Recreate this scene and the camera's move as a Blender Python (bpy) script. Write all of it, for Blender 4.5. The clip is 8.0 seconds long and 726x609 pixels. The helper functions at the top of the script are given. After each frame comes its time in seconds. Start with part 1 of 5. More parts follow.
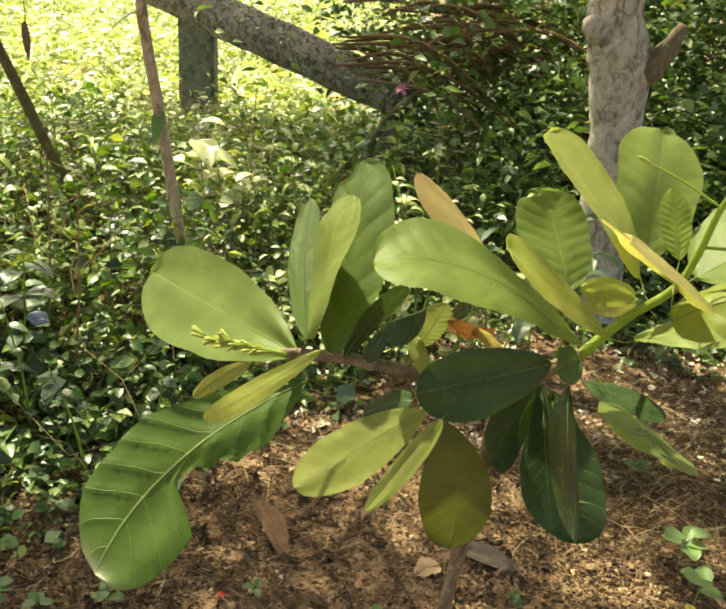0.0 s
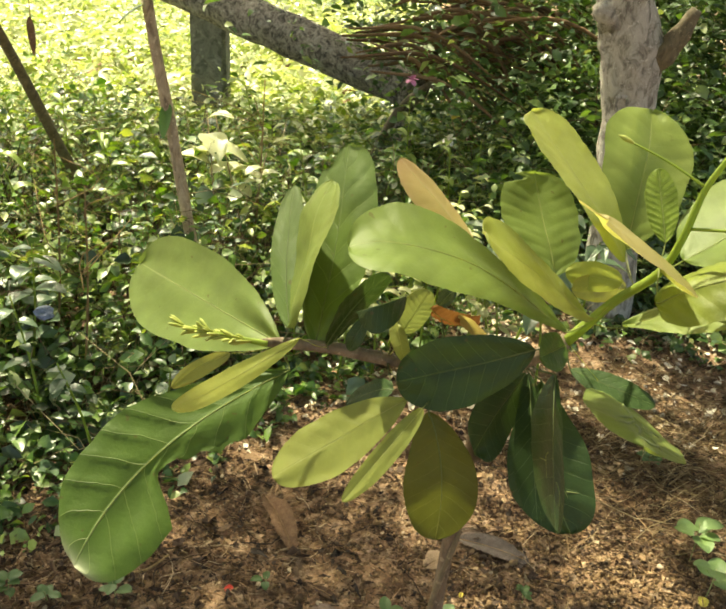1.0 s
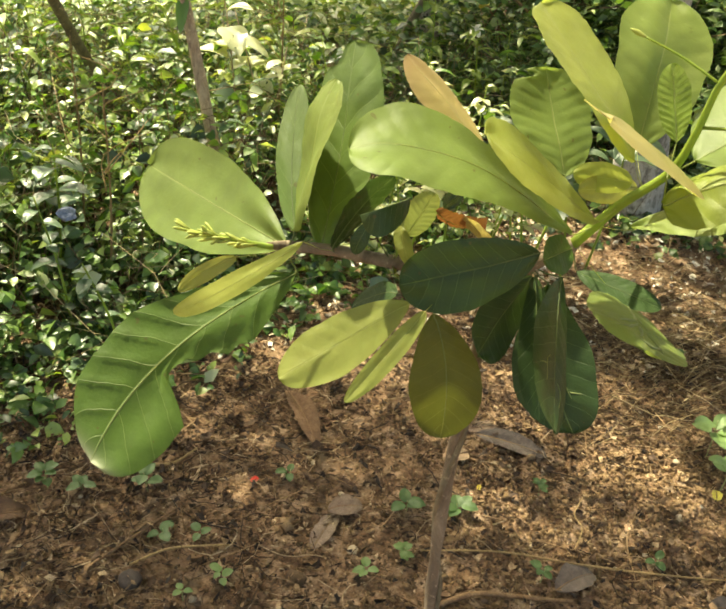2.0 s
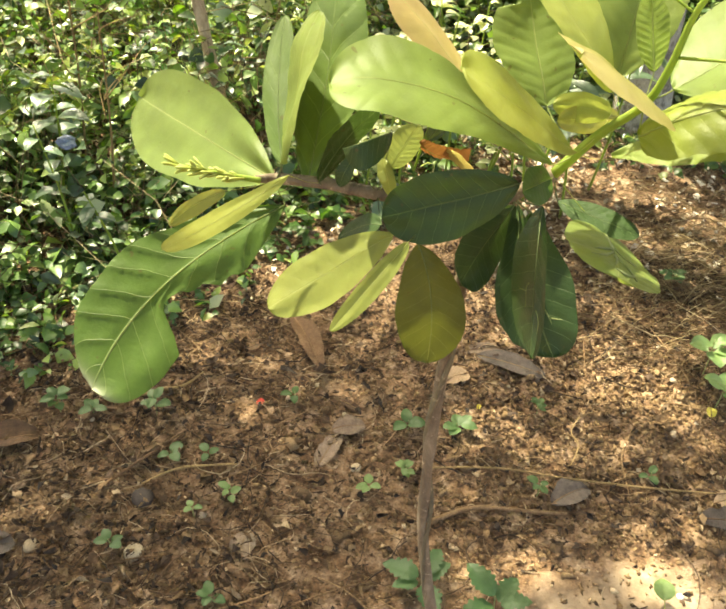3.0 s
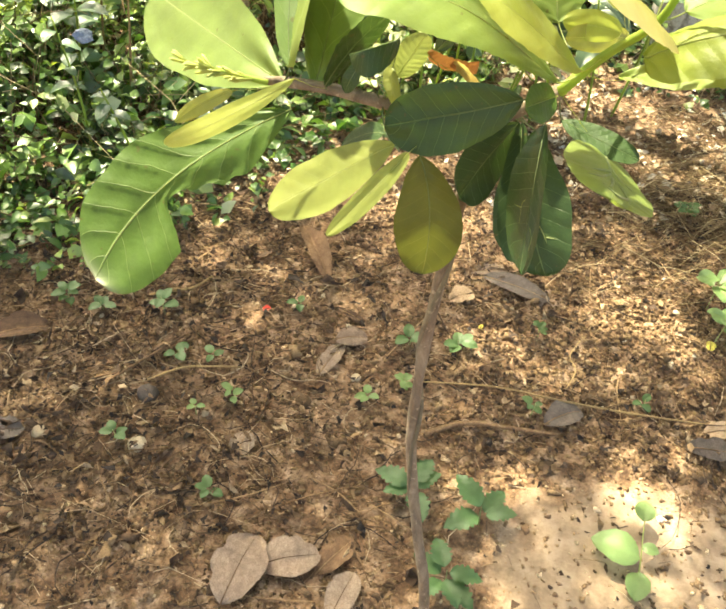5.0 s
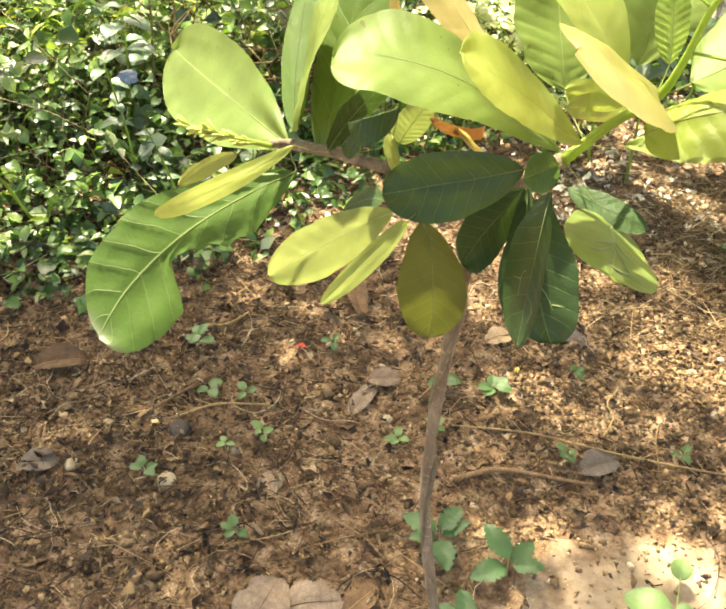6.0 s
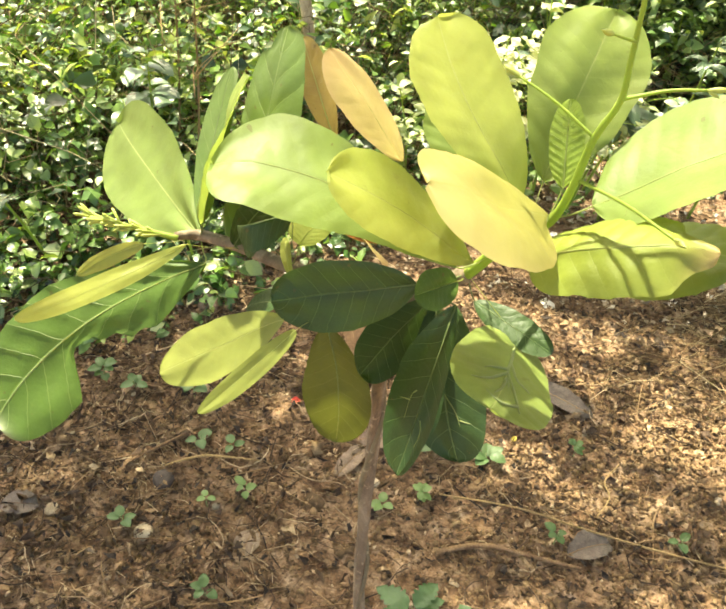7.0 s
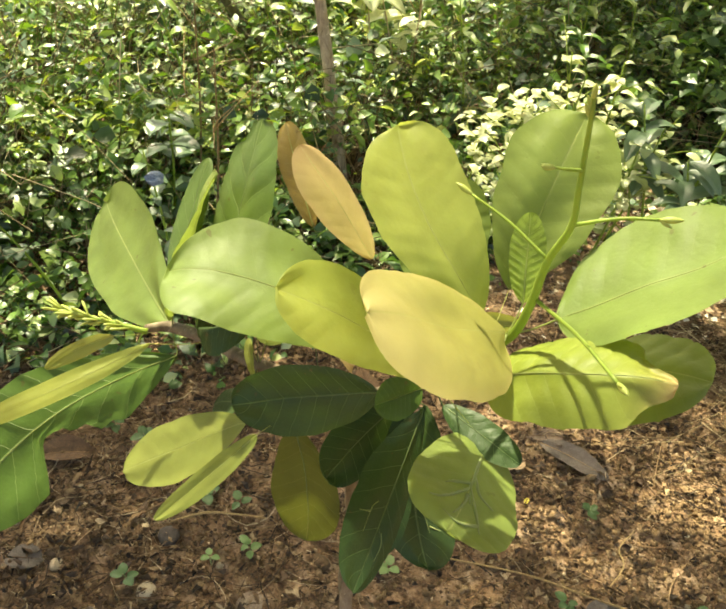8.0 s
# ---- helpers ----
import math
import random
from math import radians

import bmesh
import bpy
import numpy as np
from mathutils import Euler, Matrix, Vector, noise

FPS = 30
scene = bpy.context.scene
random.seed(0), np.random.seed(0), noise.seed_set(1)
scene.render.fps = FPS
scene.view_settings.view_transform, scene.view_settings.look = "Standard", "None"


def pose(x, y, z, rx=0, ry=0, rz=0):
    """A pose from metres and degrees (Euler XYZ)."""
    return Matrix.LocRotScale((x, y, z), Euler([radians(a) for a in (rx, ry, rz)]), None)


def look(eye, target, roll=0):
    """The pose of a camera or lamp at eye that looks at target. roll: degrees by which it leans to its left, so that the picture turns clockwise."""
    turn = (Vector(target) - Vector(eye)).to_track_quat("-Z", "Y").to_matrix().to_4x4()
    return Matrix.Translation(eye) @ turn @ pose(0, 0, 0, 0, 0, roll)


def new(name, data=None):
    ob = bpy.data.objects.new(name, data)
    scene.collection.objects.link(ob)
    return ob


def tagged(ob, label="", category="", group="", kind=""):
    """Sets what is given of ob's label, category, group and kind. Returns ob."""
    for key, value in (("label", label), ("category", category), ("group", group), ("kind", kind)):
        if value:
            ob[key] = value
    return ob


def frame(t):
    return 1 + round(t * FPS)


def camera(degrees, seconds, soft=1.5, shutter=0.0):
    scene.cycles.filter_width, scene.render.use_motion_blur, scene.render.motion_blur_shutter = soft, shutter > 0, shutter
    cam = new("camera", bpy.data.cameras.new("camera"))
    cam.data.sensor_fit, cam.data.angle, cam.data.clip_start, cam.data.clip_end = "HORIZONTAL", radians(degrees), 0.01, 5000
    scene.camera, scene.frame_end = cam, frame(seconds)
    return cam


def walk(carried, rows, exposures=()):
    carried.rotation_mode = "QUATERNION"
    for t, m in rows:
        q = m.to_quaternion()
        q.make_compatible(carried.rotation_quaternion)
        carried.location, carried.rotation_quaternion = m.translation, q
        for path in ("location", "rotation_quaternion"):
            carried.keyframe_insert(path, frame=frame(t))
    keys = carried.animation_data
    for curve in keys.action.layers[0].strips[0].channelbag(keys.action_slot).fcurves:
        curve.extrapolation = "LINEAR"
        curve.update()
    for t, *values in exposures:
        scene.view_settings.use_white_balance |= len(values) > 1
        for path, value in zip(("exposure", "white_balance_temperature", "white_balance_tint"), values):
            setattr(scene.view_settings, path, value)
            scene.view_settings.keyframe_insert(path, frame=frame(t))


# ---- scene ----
# seconds, stops, kelvin and tint: the picture brightens as the camera tilts down
EXPOSURES = [(0.0, 1.76, 8500, -3), (1.5, 1.84, 8500, -2), (3.0, 2.38, 8300, 0), (5.5, 2.77, 8000, 1), (6.5, 2.74, 8000, 0), (7.0, 2.66, 8100, -1), (8.0, 2.10, 8600, -4)]
cam = camera(47.63, 8.0, soft=2.0)
PATH = [
    (0, (-0.0000, 0.0000, 1.1854), (0.0967, 1.8019, 0.3229), 4.90),
    (0.5, (0.0148, 0.0087, 1.1778), (0.0969, 1.8191, 0.3318), 3.34),
    (1, (0.0270, 0.0073, 1.1787), (0.0775, 1.8031, 0.2997), 3.71),
    (1.5, (0.0341, 0.0101, 1.1789), (0.0409, 1.7531, 0.1981), 3.30),
    (3, (0.0593, -0.0015, 1.1984), (0.0369, 1.5586, -0.0528), 1.58),
    (3.5, (0.0600, -0.0141, 1.2037), (0.0106, 1.5178, -0.0812), 1.30),
    (4, (0.0607, -0.0215, 1.2016), (0.0117, 1.4382, -0.1648), 2.81),
    (5.5, (0.0845, -0.0070, 1.2064), (0.0373, 1.4163, -0.1979), 4.73),
    (6, (0.1076, 0.0131, 1.2204), (-0.0707, 1.4650, -0.1434), 2.01),
    (6.5, (0.1592, 0.0534, 1.2304), (-0.1289, 1.5142, -0.1049), 2.98),
    (7, (0.1995, 0.0858, 1.2428), (-0.1108, 1.5650, -0.0670), 1.94),
    (7.5, (0.2207, 0.1156, 1.2583), (-0.1437, 1.6073, -0.0231), 0.93),
    (8, (0.2314, 0.1328, 1.2690), (-0.1709, 1.6422, 0.0200), 0.69),
]
walk(cam, [(t, look(e, g, r)) for t, e, g, r in PATH], exposures=EXPOSURES)

# ---- light: high tropical sun from beyond the plant, dappled by a tree crown overhead ----
SUN_TO = Vector((-0.28, 0.42, 0.865)).normalized()
world = bpy.data.worlds.new("sky")
scene.world = world
world.use_nodes = True
wn = world.node_tree.nodes
sky = wn.new("ShaderNodeTexSky")
sky.sky_type = 'NISHITA'
sky.sun_disc = False
sky.air_density, sky.dust_density, sky.ozone_density = 0.5, 5.0, 0.3
sky.sun_elevation = math.asin(SUN_TO.z)
sky.sun_rotation = math.atan2(SUN_TO.x, SUN_TO.y)
wn["Background"].inputs["Strength"].default_value = 0.15
world.node_tree.links.new(sky.outputs["Color"], wn["Background"].inputs["Color"])
sun_data = bpy.data.lights.new("sun", 'SUN')
sun_data.energy = 3.3
sun_data.angle = radians(1.0)
sun_data.color = (1.0, 0.965, 0.89)
sun = new("sun", sun_data)
sun.rotation_mode = 'QUATERNION'
sun.rotation_quaternion = SUN_TO.to_track_quat('Z', 'Y')
sun.location = SUN_TO * 12

# ---- small builders ----
RNG = np.random.default_rng(7)


def mesh_data(name, verts, faces, material, uvs=None, smooth=True):
    me = bpy.data.meshes.new(name)
    me.from_pydata([tuple(v) for v in verts], [], [tuple(f) for f in faces])
    me.materials.append(material)
    if smooth:
        me.polygons.foreach_set("use_smooth", [True] * len(me.polygons))
    if uvs is not None:
        layer = me.uv_layers.new(name="UVMap")
        idx = np.empty(len(me.loops), dtype=np.int32)
        me.loops.foreach_get("vertex_index", idx)
        layer.data.foreach_set("uv", np.asarray(uvs, dtype=np.float32)[idx].ravel())
    me.update()
    return me


def thing(name, label, category, group="", kind="", at=(0, 0, 0), turn=0.0, data=None):
    ob = new(name, data)
    ob.location = at
    ob.rotation_euler = (0, 0, turn)
    return tagged(ob, label, category, group, kind)


def part(name, verts, faces, material, parent=None, label="", uvs=None, smooth=True):
    ob = new(name, mesh_data(name, verts, faces, material, uvs, smooth))
    if parent is not None:
        ob.parent = parent
    if label:
        tagged(ob, label)
    return ob


def spline(points, steps=6):
    """A smooth line through the points."""
    p = [Vector(q) for q in points]
    p = [2 * p[0] - p[1]] + p + [2 * p[-1] - p[-2]]
    out = []
    for i in range(1, len(p) - 2):
        for k in range(steps):
            t = k / steps
            a, b, c, d = p[i - 1], p[i], p[i + 1], p[i + 2]
            out.append(0.5 * ((2 * b) + (c - a) * t + (2 * a - 5 * b + 4 * c - d) * t * t + (3 * b - a - 3 * c + d) * t ** 3))
    out.append(p[-2])
    return out


def tube(line, radii, sides=7, rough=0.0, seed=0):
    """Verts, faces and uvs of a tapered tube with closed ends; rough: unevenness as a share of the radius."""
    n = len(line)
    rad = np.interp(np.linspace(0, 1, n), np.linspace(0, 1, len(radii)), radii)
    verts, faces, uvs = [], [], []
    side = None
    for i, q in enumerate(line):
        q = Vector(q)
        d = (Vector(line[min(i + 1, n - 1)]) - Vector(line[max(i - 1, 0)])).normalized()
        if side is None:
            side = d.orthogonal().normalized()
        side = (side - d * side.dot(d)).normalized()
        up = d.cross(side)
        for k in range(sides):
            a = 2 * math.pi * k / sides
            r = rad[i]
            if rough:
                r *= 1 + rough * noise.noise(Vector((math.cos(a) * 1.3 + seed, math.sin(a) * 1.3, i * 0.35)))
            verts.append(q + (side * math.cos(a) + up * math.sin(a)) * r)
            uvs.append((i / (n - 1), k / sides))
    for i in range(n - 1):
        for k in range(sides):
            a, b = i * sides + k, i * sides + (k + 1) % sides
            faces.append((a, b, b + sides, a + sides))
    faces.append(tuple(range(sides))[::-1])
    faces.append(tuple(range((n - 1) * sides, n * sides)))
    return verts, faces, uvs


def join(pieces):
    """One set of verts and faces out of several."""
    verts, faces = [], []
    for v, f, *_ in pieces:
        o = len(verts)
        verts += list(v)
        faces += [tuple(i + o for i in g) for g in f]
    return verts, faces


def blade_shape(base, mid, tip, left, right, widest=0.6, blunt=0.5, rows=20, half=8, relief=0.0016, curl=0.0, veins=9.0, seed=0.0, fold=0.0, notches=()):
    """A leaf blade: a bowed midrib with an obovate outline on both sides. Returns grid points and their (s, v)."""
    b, m, t, lv, rv = (Vector(q) for q in (base, mid, tip, left, right))
    ctrl = 2 * m - (b + t) / 2
    shape_a = blunt * widest / (1 - widest)
    peak = widest ** shape_a * (1 - widest) ** blunt
    pts, sv = [], []
    for i in range(rows + 1):
        s = i / rows
        s = min(max(s * s * (3 - 2 * s) * 0.35 + s * 0.65, 0.0), 1.0)
        q = b * (1 - s) ** 2 + ctrl * 2 * s * (1 - s) + t * s * s
        d = ((ctrl - b) * (1 - s) + (t - ctrl) * s).normalized()
        w = (max(s, 1e-4) ** shape_a) * (max(1 - s, 0.0) ** blunt) / peak
        w = max(w, 0.02)
        for j in range(-half, half + 1):
            v = j / half
            arm = lv if v >= 0 else rv
            a = abs(v)
            wav = 1 + 0.08 * noise.noise(Vector((s * 5 + seed, 3.1 * (1 if v > 0 else -1), seed))) + 0.012 * noise.noise(Vector((s * 17 + seed, 2.3 * (1 if v > 0 else -1), seed)))
            for side, at, span, depth in notches:
                if side * v > 0:
                    wav *= 1 - depth * math.exp(-((s - at + 0.02 * noise.noise(Vector((s * 40, 0.3, seed)))) / span) ** 4)
            p = q + arm * (a * w * wav)
            nrm = d.cross((lv - rv)).normalized()
            ridge = 1.0 - math.exp(-abs(math.sin(math.pi * (s * veins - a * 1.3))) / 0.3)
            p = p + nrm * (relief * (ridge - 0.5) * min(1, a * 3) * min(1, 5 * (1 - s)))
            p = p + nrm * (0.5 * (lv - rv).length * (0.12 * noise.noise(Vector((s * 2.4 + seed, v * 1.4, seed * 2.0))) + 0.03 * a * noise.noise(Vector((s * 7.0 + seed, v * 1.5, seed * 3.0)))))
            p = p + nrm * (curl * s ** 3 * (1 + a)) + nrm * (fold * a * w)
            pts.append(p)
            sv.append((s, v))
    return pts, sv


# ---- materials ----
def nodes_of(name):
    mat = bpy.data.materials.new(name)
    mat.use_nodes = True
    nt = mat.node_tree
    return mat, nt, nt.nodes["Principled BSDF"], nt.nodes["Material Output"]


def add(nt, kind, **values):
    node = nt.nodes.new(kind)
    for key, value in values.items():
        if key in node.inputs:
            node.inputs[key].default_value = value
    return node


def noise_tex(nt, scale, detail=4.0, rough=0.55, coord=None, dist=0.0):
    n = add(nt, "ShaderNodeTexNoise", Scale=scale, Detail=detail, Roughness=rough, Distortion=dist)
    if coord is not None:
        nt.links.new(coord, n.inputs["Vector"])
    return n.outputs["Fac"]


def math_node(nt, op, a, b=None, c=None):
    n = nt.nodes.new("ShaderNodeMath")
    n.operation = op
    for i, x in enumerate((a, b, c)):
        if x is None:
            continue
        if isinstance(x, (int, float)):
            n.inputs[i].default_value = x
        else:
            nt.links.new(x, n.inputs[i])
    return n.outputs[0]


def ramp(nt, fac, stops):
    n = nt.nodes.new("ShaderNodeValToRGB")
    el = n.color_ramp.elements
    while len(el) < len(stops):
        el.new(0.5)
    for e, (pos, col) in zip(el, stops):
        e.position = pos
        e.color = (*col, 1.0)
    nt.links.new(fac, n.inputs["Fac"])
    return n.outputs["Color"]


def mix(nt, fac, a, b, blend='MIX'):
    n = nt.nodes.new("ShaderNodeMix")
    n.data_type = 'RGBA'
    n.blend_type = blend
    for sock, x in ((n.inputs[0], fac), (n.inputs[6], a), (n.inputs[7], b)):
        if isinstance(x, (int, float)):
            sock.default_value = x
        elif isinstance(x, tuple):
            sock.default_value = (*x, 1.0)
        else:
            nt.links.new(x, sock)
    return n.outputs[2]


def bump(nt, height, strength, distance, into):
    n = add(nt, "ShaderNodeBump", Strength=strength, Distance=distance)
    nt.links.new(height, n.inputs["Height"])
    nt.links.new(n.outputs["Normal"], into)


def leaf_material(name, colour, vein, edge=None, glow=0.35, gloss=0.42, veins=9.0, spots=0.5, tip=None, show=0.35, spec=0.28, tip_from=2.5):
    """A living leaf: pale veins from the blade's own coordinates, blotches, specks, and light that comes through."""
    mat, nt, bsdf, out = nodes_of(name)
    uv = nt.nodes.new("ShaderNodeUVMap")
    sep = nt.nodes.new("ShaderNodeSeparateXYZ")
    nt.links.new(uv.outputs["UV"], sep.inputs[0])
    obj = nt.nodes.new("ShaderNodeTexCoord").outputs["Object"]
    big = noise_tex(nt, 28.0, 3.0, coord=obj)
    fine = noise_tex(nt, 420.0, 4.0, 0.6, coord=obj)
    s = sep.outputs["X"]
    v = math_node(nt, 'ABSOLUTE', math_node(nt, 'MULTIPLY_ADD', sep.outputs["Y"], 2.0, -1.0))
    wob = math_node(nt, 'MULTIPLY_ADD', big, 0.5, -0.25)
    phase = math_node(nt, 'ADD', math_node(nt, 'MULTIPLY_ADD', v, -1.3, math_node(nt, 'MULTIPLY', s, veins)), wob)
    tri = math_node(nt, 'ABSOLUTE', math_node(nt, 'SINE', math_node(nt, 'MULTIPLY', phase, math.pi)))
    lateral = math_node(nt, 'SUBTRACT', 1.0, math_node(nt, 'SMOOTH_MIN', math_node(nt, 'MULTIPLY', tri, 15.0), 1.0, 0.3))
    lateral = math_node(nt, 'MULTIPLY', math_node(nt, 'MAXIMUM', lateral, 0.0), math_node(nt, 'SUBTRACT', 1.0, math_node(nt, 'MULTIPLY', v, 0.6)))
    rib = math_node(nt, 'MAXIMUM', math_node(nt, 'SUBTRACT', 1.0, math_node(nt, 'MULTIPLY', v, 30.0)), 0.0)
    net = add(nt, "ShaderNodeTexVoronoi", Scale=330.0)
    net.feature = 'DISTANCE_TO_EDGE'
    nt.links.new(obj, net.inputs["Vector"])
    mesh_line = math_node(nt, 'SUBTRACT', 1.0, math_node(nt, 'MINIMUM', math_node(nt, 'MULTIPLY', net.outputs["Distance"], 14.0), 1.0))
    lines = math_node(nt, 'MINIMUM', math_node(nt, 'ADD', math_node(nt, 'MULTIPLY', lateral, show), math_node(nt, 'MULTIPLY', rib, 0.55 + 0.3 * show)), 1.0)
    lines = math_node(nt, 'MINIMUM', math_node(nt, 'MULTIPLY_ADD', mesh_line, 0.05, lines), 1.0)
    dark = tuple(c * 0.72 for c in colour)
    light = tuple(min(1.0, c * 1.25) for c in colour)
    base = ramp(nt, big, [(0.3, dark), (0.5, colour), (0.72, light)])
    wide = noise_tex(nt, 11.0, 2.0, coord=obj)
    base = mix(nt, math_node(nt, 'MULTIPLY', wide, 0.45), base, (colour[0] * 1.25, colour[1] * 1.06, colour[2] * 0.9))
    base = mix(nt, math_node(nt, 'MULTIPLY', fine, 0.25), base, dark)
    if tip is not None:
        base = mix(nt, math_node(nt, 'MULTIPLY', math_node(nt, 'POWER', s, tip_from), 0.75), base, tip)
    if edge is not None:
        base = mix(nt, math_node(nt, 'MULTIPLY', math_node(nt, 'POWER', v, 7.0), 0.7), base, edge)
    base = mix(nt, lines, base, vein)
    speck = noise_tex(nt, 130.0, 2.0, 0.4, coord=obj)
    speck = math_node(nt, 'MULTIPLY', math_node(nt, 'GREATER_THAN', speck, 0.735), spots)
    base = mix(nt, speck, base, (0.09, 0.06, 0.02))
    nt.links.new(base, bsdf.inputs["Base Color"])
    bsdf.inputs["Roughness"].default_value = gloss
    rgh = math_node(nt, 'ADD', math_node(nt, 'MULTIPLY_ADD', fine, 0.2, gloss - 0.2), math_node(nt, 'MULTIPLY', wide, 0.25))
    nt.links.new(rgh, bsdf.inputs["Roughness"])
    bsdf.inputs["Specular IOR Level"].default_value = spec
    height = math_node(nt, 'ADD', math_node(nt, 'MULTIPLY', lines, 0.1 + 0.7 * show), math_node(nt, 'MULTIPLY', fine, 0.25))
    crease = noise_tex(nt, 48.0, 2.0, 0.5, coord=obj, dist=0.4)
    crease = math_node(nt, 'MULTIPLY', math_node(nt, 'ABSOLUTE', math_node(nt, 'SUBTRACT', crease, 0.5)), 0.9)
    height = math_node(nt, 'ADD', height, crease)
    bump(nt, height, 0.6, 0.0016, bsdf.inputs["Normal"])
    trans = nt.nodes.new("ShaderNodeBsdfTranslucent")
    through_col = mix(nt, 1.0, base, (1.0, 1.0, 0.62), 'MULTIPLY')
    bright = nt.nodes.new("ShaderNodeHueSaturation")
    bright.inputs["Value"].default_value = 1.45
    bright.inputs["Saturation"].default_value = 1.0
    nt.links.new(through_col, bright.inputs["Color"])
    nt.links.new(bright.outputs["Color"], trans.inputs["Color"])
    sh = nt.nodes.new("ShaderNodeMixShader")
    sh.inputs[0].default_value = glow
    nt.links.new(bsdf.outputs[0], sh.inputs[1])
    nt.links.new(trans.outputs[0], sh.inputs[2])
    nt.links.new(sh.outputs[0], out.inputs["Surface"])
    return mat


def foliage_material(name, stops, glow=0.27, gloss=0.36):
    """Small wild leaves: the colour varies from leaf to leaf."""
    mat, nt, bsdf, out = nodes_of(name)
    geo = nt.nodes.new("ShaderNodeNewGeometry")
    base = ramp(nt, geo.outputs["Random Per Island"], stops)
    obj = nt.nodes.new("ShaderNodeTexCoord").outputs["Object"]
    patch = noise_tex(nt, 2.2, 3.0, coord=obj)
    base = mix(nt, math_node(nt, 'MULTIPLY', patch, 0.3), base, (0.075, 0.115, 0.03))
    fine = noise_tex(nt, 160.0, 3.0, coord=obj)
    base = mix(nt, math_node(nt, 'MULTIPLY', fine, 0.5), base, mix(nt, 1.0, base, (0.5, 0.5, 0.5), 'MULTIPLY'))
    nt.links.new(base, bsdf.inputs["Base Color"])
    bsdf.inputs["Roughness"].default_value = gloss
    bsdf.inputs["Specular IOR Level"].default_value = 0.6
    bump(nt, fine, 0.3, 0.002, bsdf.inputs["Normal"])
    trans = nt.nodes.new("ShaderNodeBsdfTranslucent")
    hue = nt.nodes.new("ShaderNodeHueSaturation")
    hue.inputs["Value"].default_value = 1.6
    hue.inputs["Saturation"].default_value = 1.05
    nt.links.new(mix(nt, 1.0, base, (1.0, 1.0, 0.5), 'MULTIPLY'), hue.inputs["Color"])
    nt.links.new(hue.outputs["Color"], trans.inputs["Color"])
    sh = nt.nodes.new("ShaderNodeMixShader")
    sh.inputs[0].default_value = glow
    nt.links.new(bsdf.outputs[0], sh.inputs[1])
    nt.links.new(trans.outputs[0], sh.inputs[2])
    nt.links.new(sh.outputs[0], out.inputs["Surface"])
    return mat


def dry_material(name, stops, scale=60.0, rough=0.85, island=True, relief=0.003, spotty=0.5):
    """Dead leaves, litter, stones and clods."""
    mat, nt, bsdf, out = nodes_of(name)
    obj = nt.nodes.new("ShaderNodeTexCoord").outputs["Object"]
    tex = noise_tex(nt, scale, 6.0, 0.65, coord=obj)
    if island:
        geo = nt.nodes.new("ShaderNodeNewGeometry")
        fac = math_node(nt, 'ADD', math_node(nt, 'MULTIPLY_ADD', geo.outputs["Random Per Island"], 0.9, -0.1), math_node(nt, 'MULTIPLY', tex, 0.3))
    else:
        info = nt.nodes.new("ShaderNodeObjectInfo")
        fac = math_node(nt, 'ADD', math_node(nt, 'MULTIPLY', info.outputs["Random"], 0.4), math_node(nt, 'MULTIPLY', tex, 0.6))
    base = ramp(nt, fac, stops)
    fine = noise_tex(nt, scale * 7, 4.0, 0.6, coord=obj)
    base = mix(nt, 1.0, base, ramp(nt, fine, [(0.36, (1.0 - 0.6 * spotty, 1.0 - 0.64 * spotty, 1.0 - 0.68 * spotty)), (0.5, (0.95, 0.95, 0.95)), (0.63, (1.0 + 0.3 * spotty, 1.0 + 0.28 * spotty, 1.0 + 0.25 * spotty))]), 'MULTIPLY')
    nt.links.new(base, bsdf.inputs["Base Color"])
    bsdf.inputs["Roughness"].default_value = rough
    bump(nt, math_node(nt, 'ADD', tex, fine), 0.6, relief, bsdf.inputs["Normal"])
    return mat


def bark_material(name, pale, mid_c, dark, scale=18.0, stretch=(1.0, 1.0, 0.35), relief=0.008, hard=1.0):
    mat, nt, bsdf, out = nodes_of(name)
    obj = nt.nodes.new("ShaderNodeTexCoord").outputs["Object"]
    mp = nt.nodes.new("ShaderNodeMapping")
    mp.inputs["Scale"].default_value = stretch
    nt.links.new(obj, mp.inputs["Vector"])
    c = mp.outputs["Vector"]
    big = noise_tex(nt, scale * 0.35, 3.0, coord=c)
    midn = noise_tex(nt, scale, 6.0, 0.7, coord=c, dist=0.8)
    fine = noise_tex(nt, scale * 9, 5.0, 0.7, coord=c)
    base = ramp(nt, midn, [(0.5 - 0.18 / hard, dark), (0.5, mid_c), (0.5 + 0.18 / hard, pale)])
    base = mix(nt, math_node(nt, 'MULTIPLY', big, 0.6 / hard), base, mid_c)
    base = mix(nt, math_node(nt, 'MULTIPLY', fine, 0.7), base, mix(nt, 1.0, base, (0.4, 0.38, 0.36), 'MULTIPLY'))
    lich = math_node(nt, 'GREATER_THAN', noise_tex(nt, scale * 2.2, 4.0, 0.6, coord=obj), 0.64)
    base = mix(nt, math_node(nt, 'MULTIPLY', lich, 0.45), base, tuple(min(1, 1.25 * x) for x in pale))
    nt.links.new(base, bsdf.inputs["Base Color"])
    bsdf.inputs["Roughness"].default_value = 0.9
    bump(nt, math_node(nt, 'ADD', midn, math_node(nt, 'MULTIPLY', fine, 0.5)), 0.8, relief, bsdf.inputs["Normal"])
    return mat


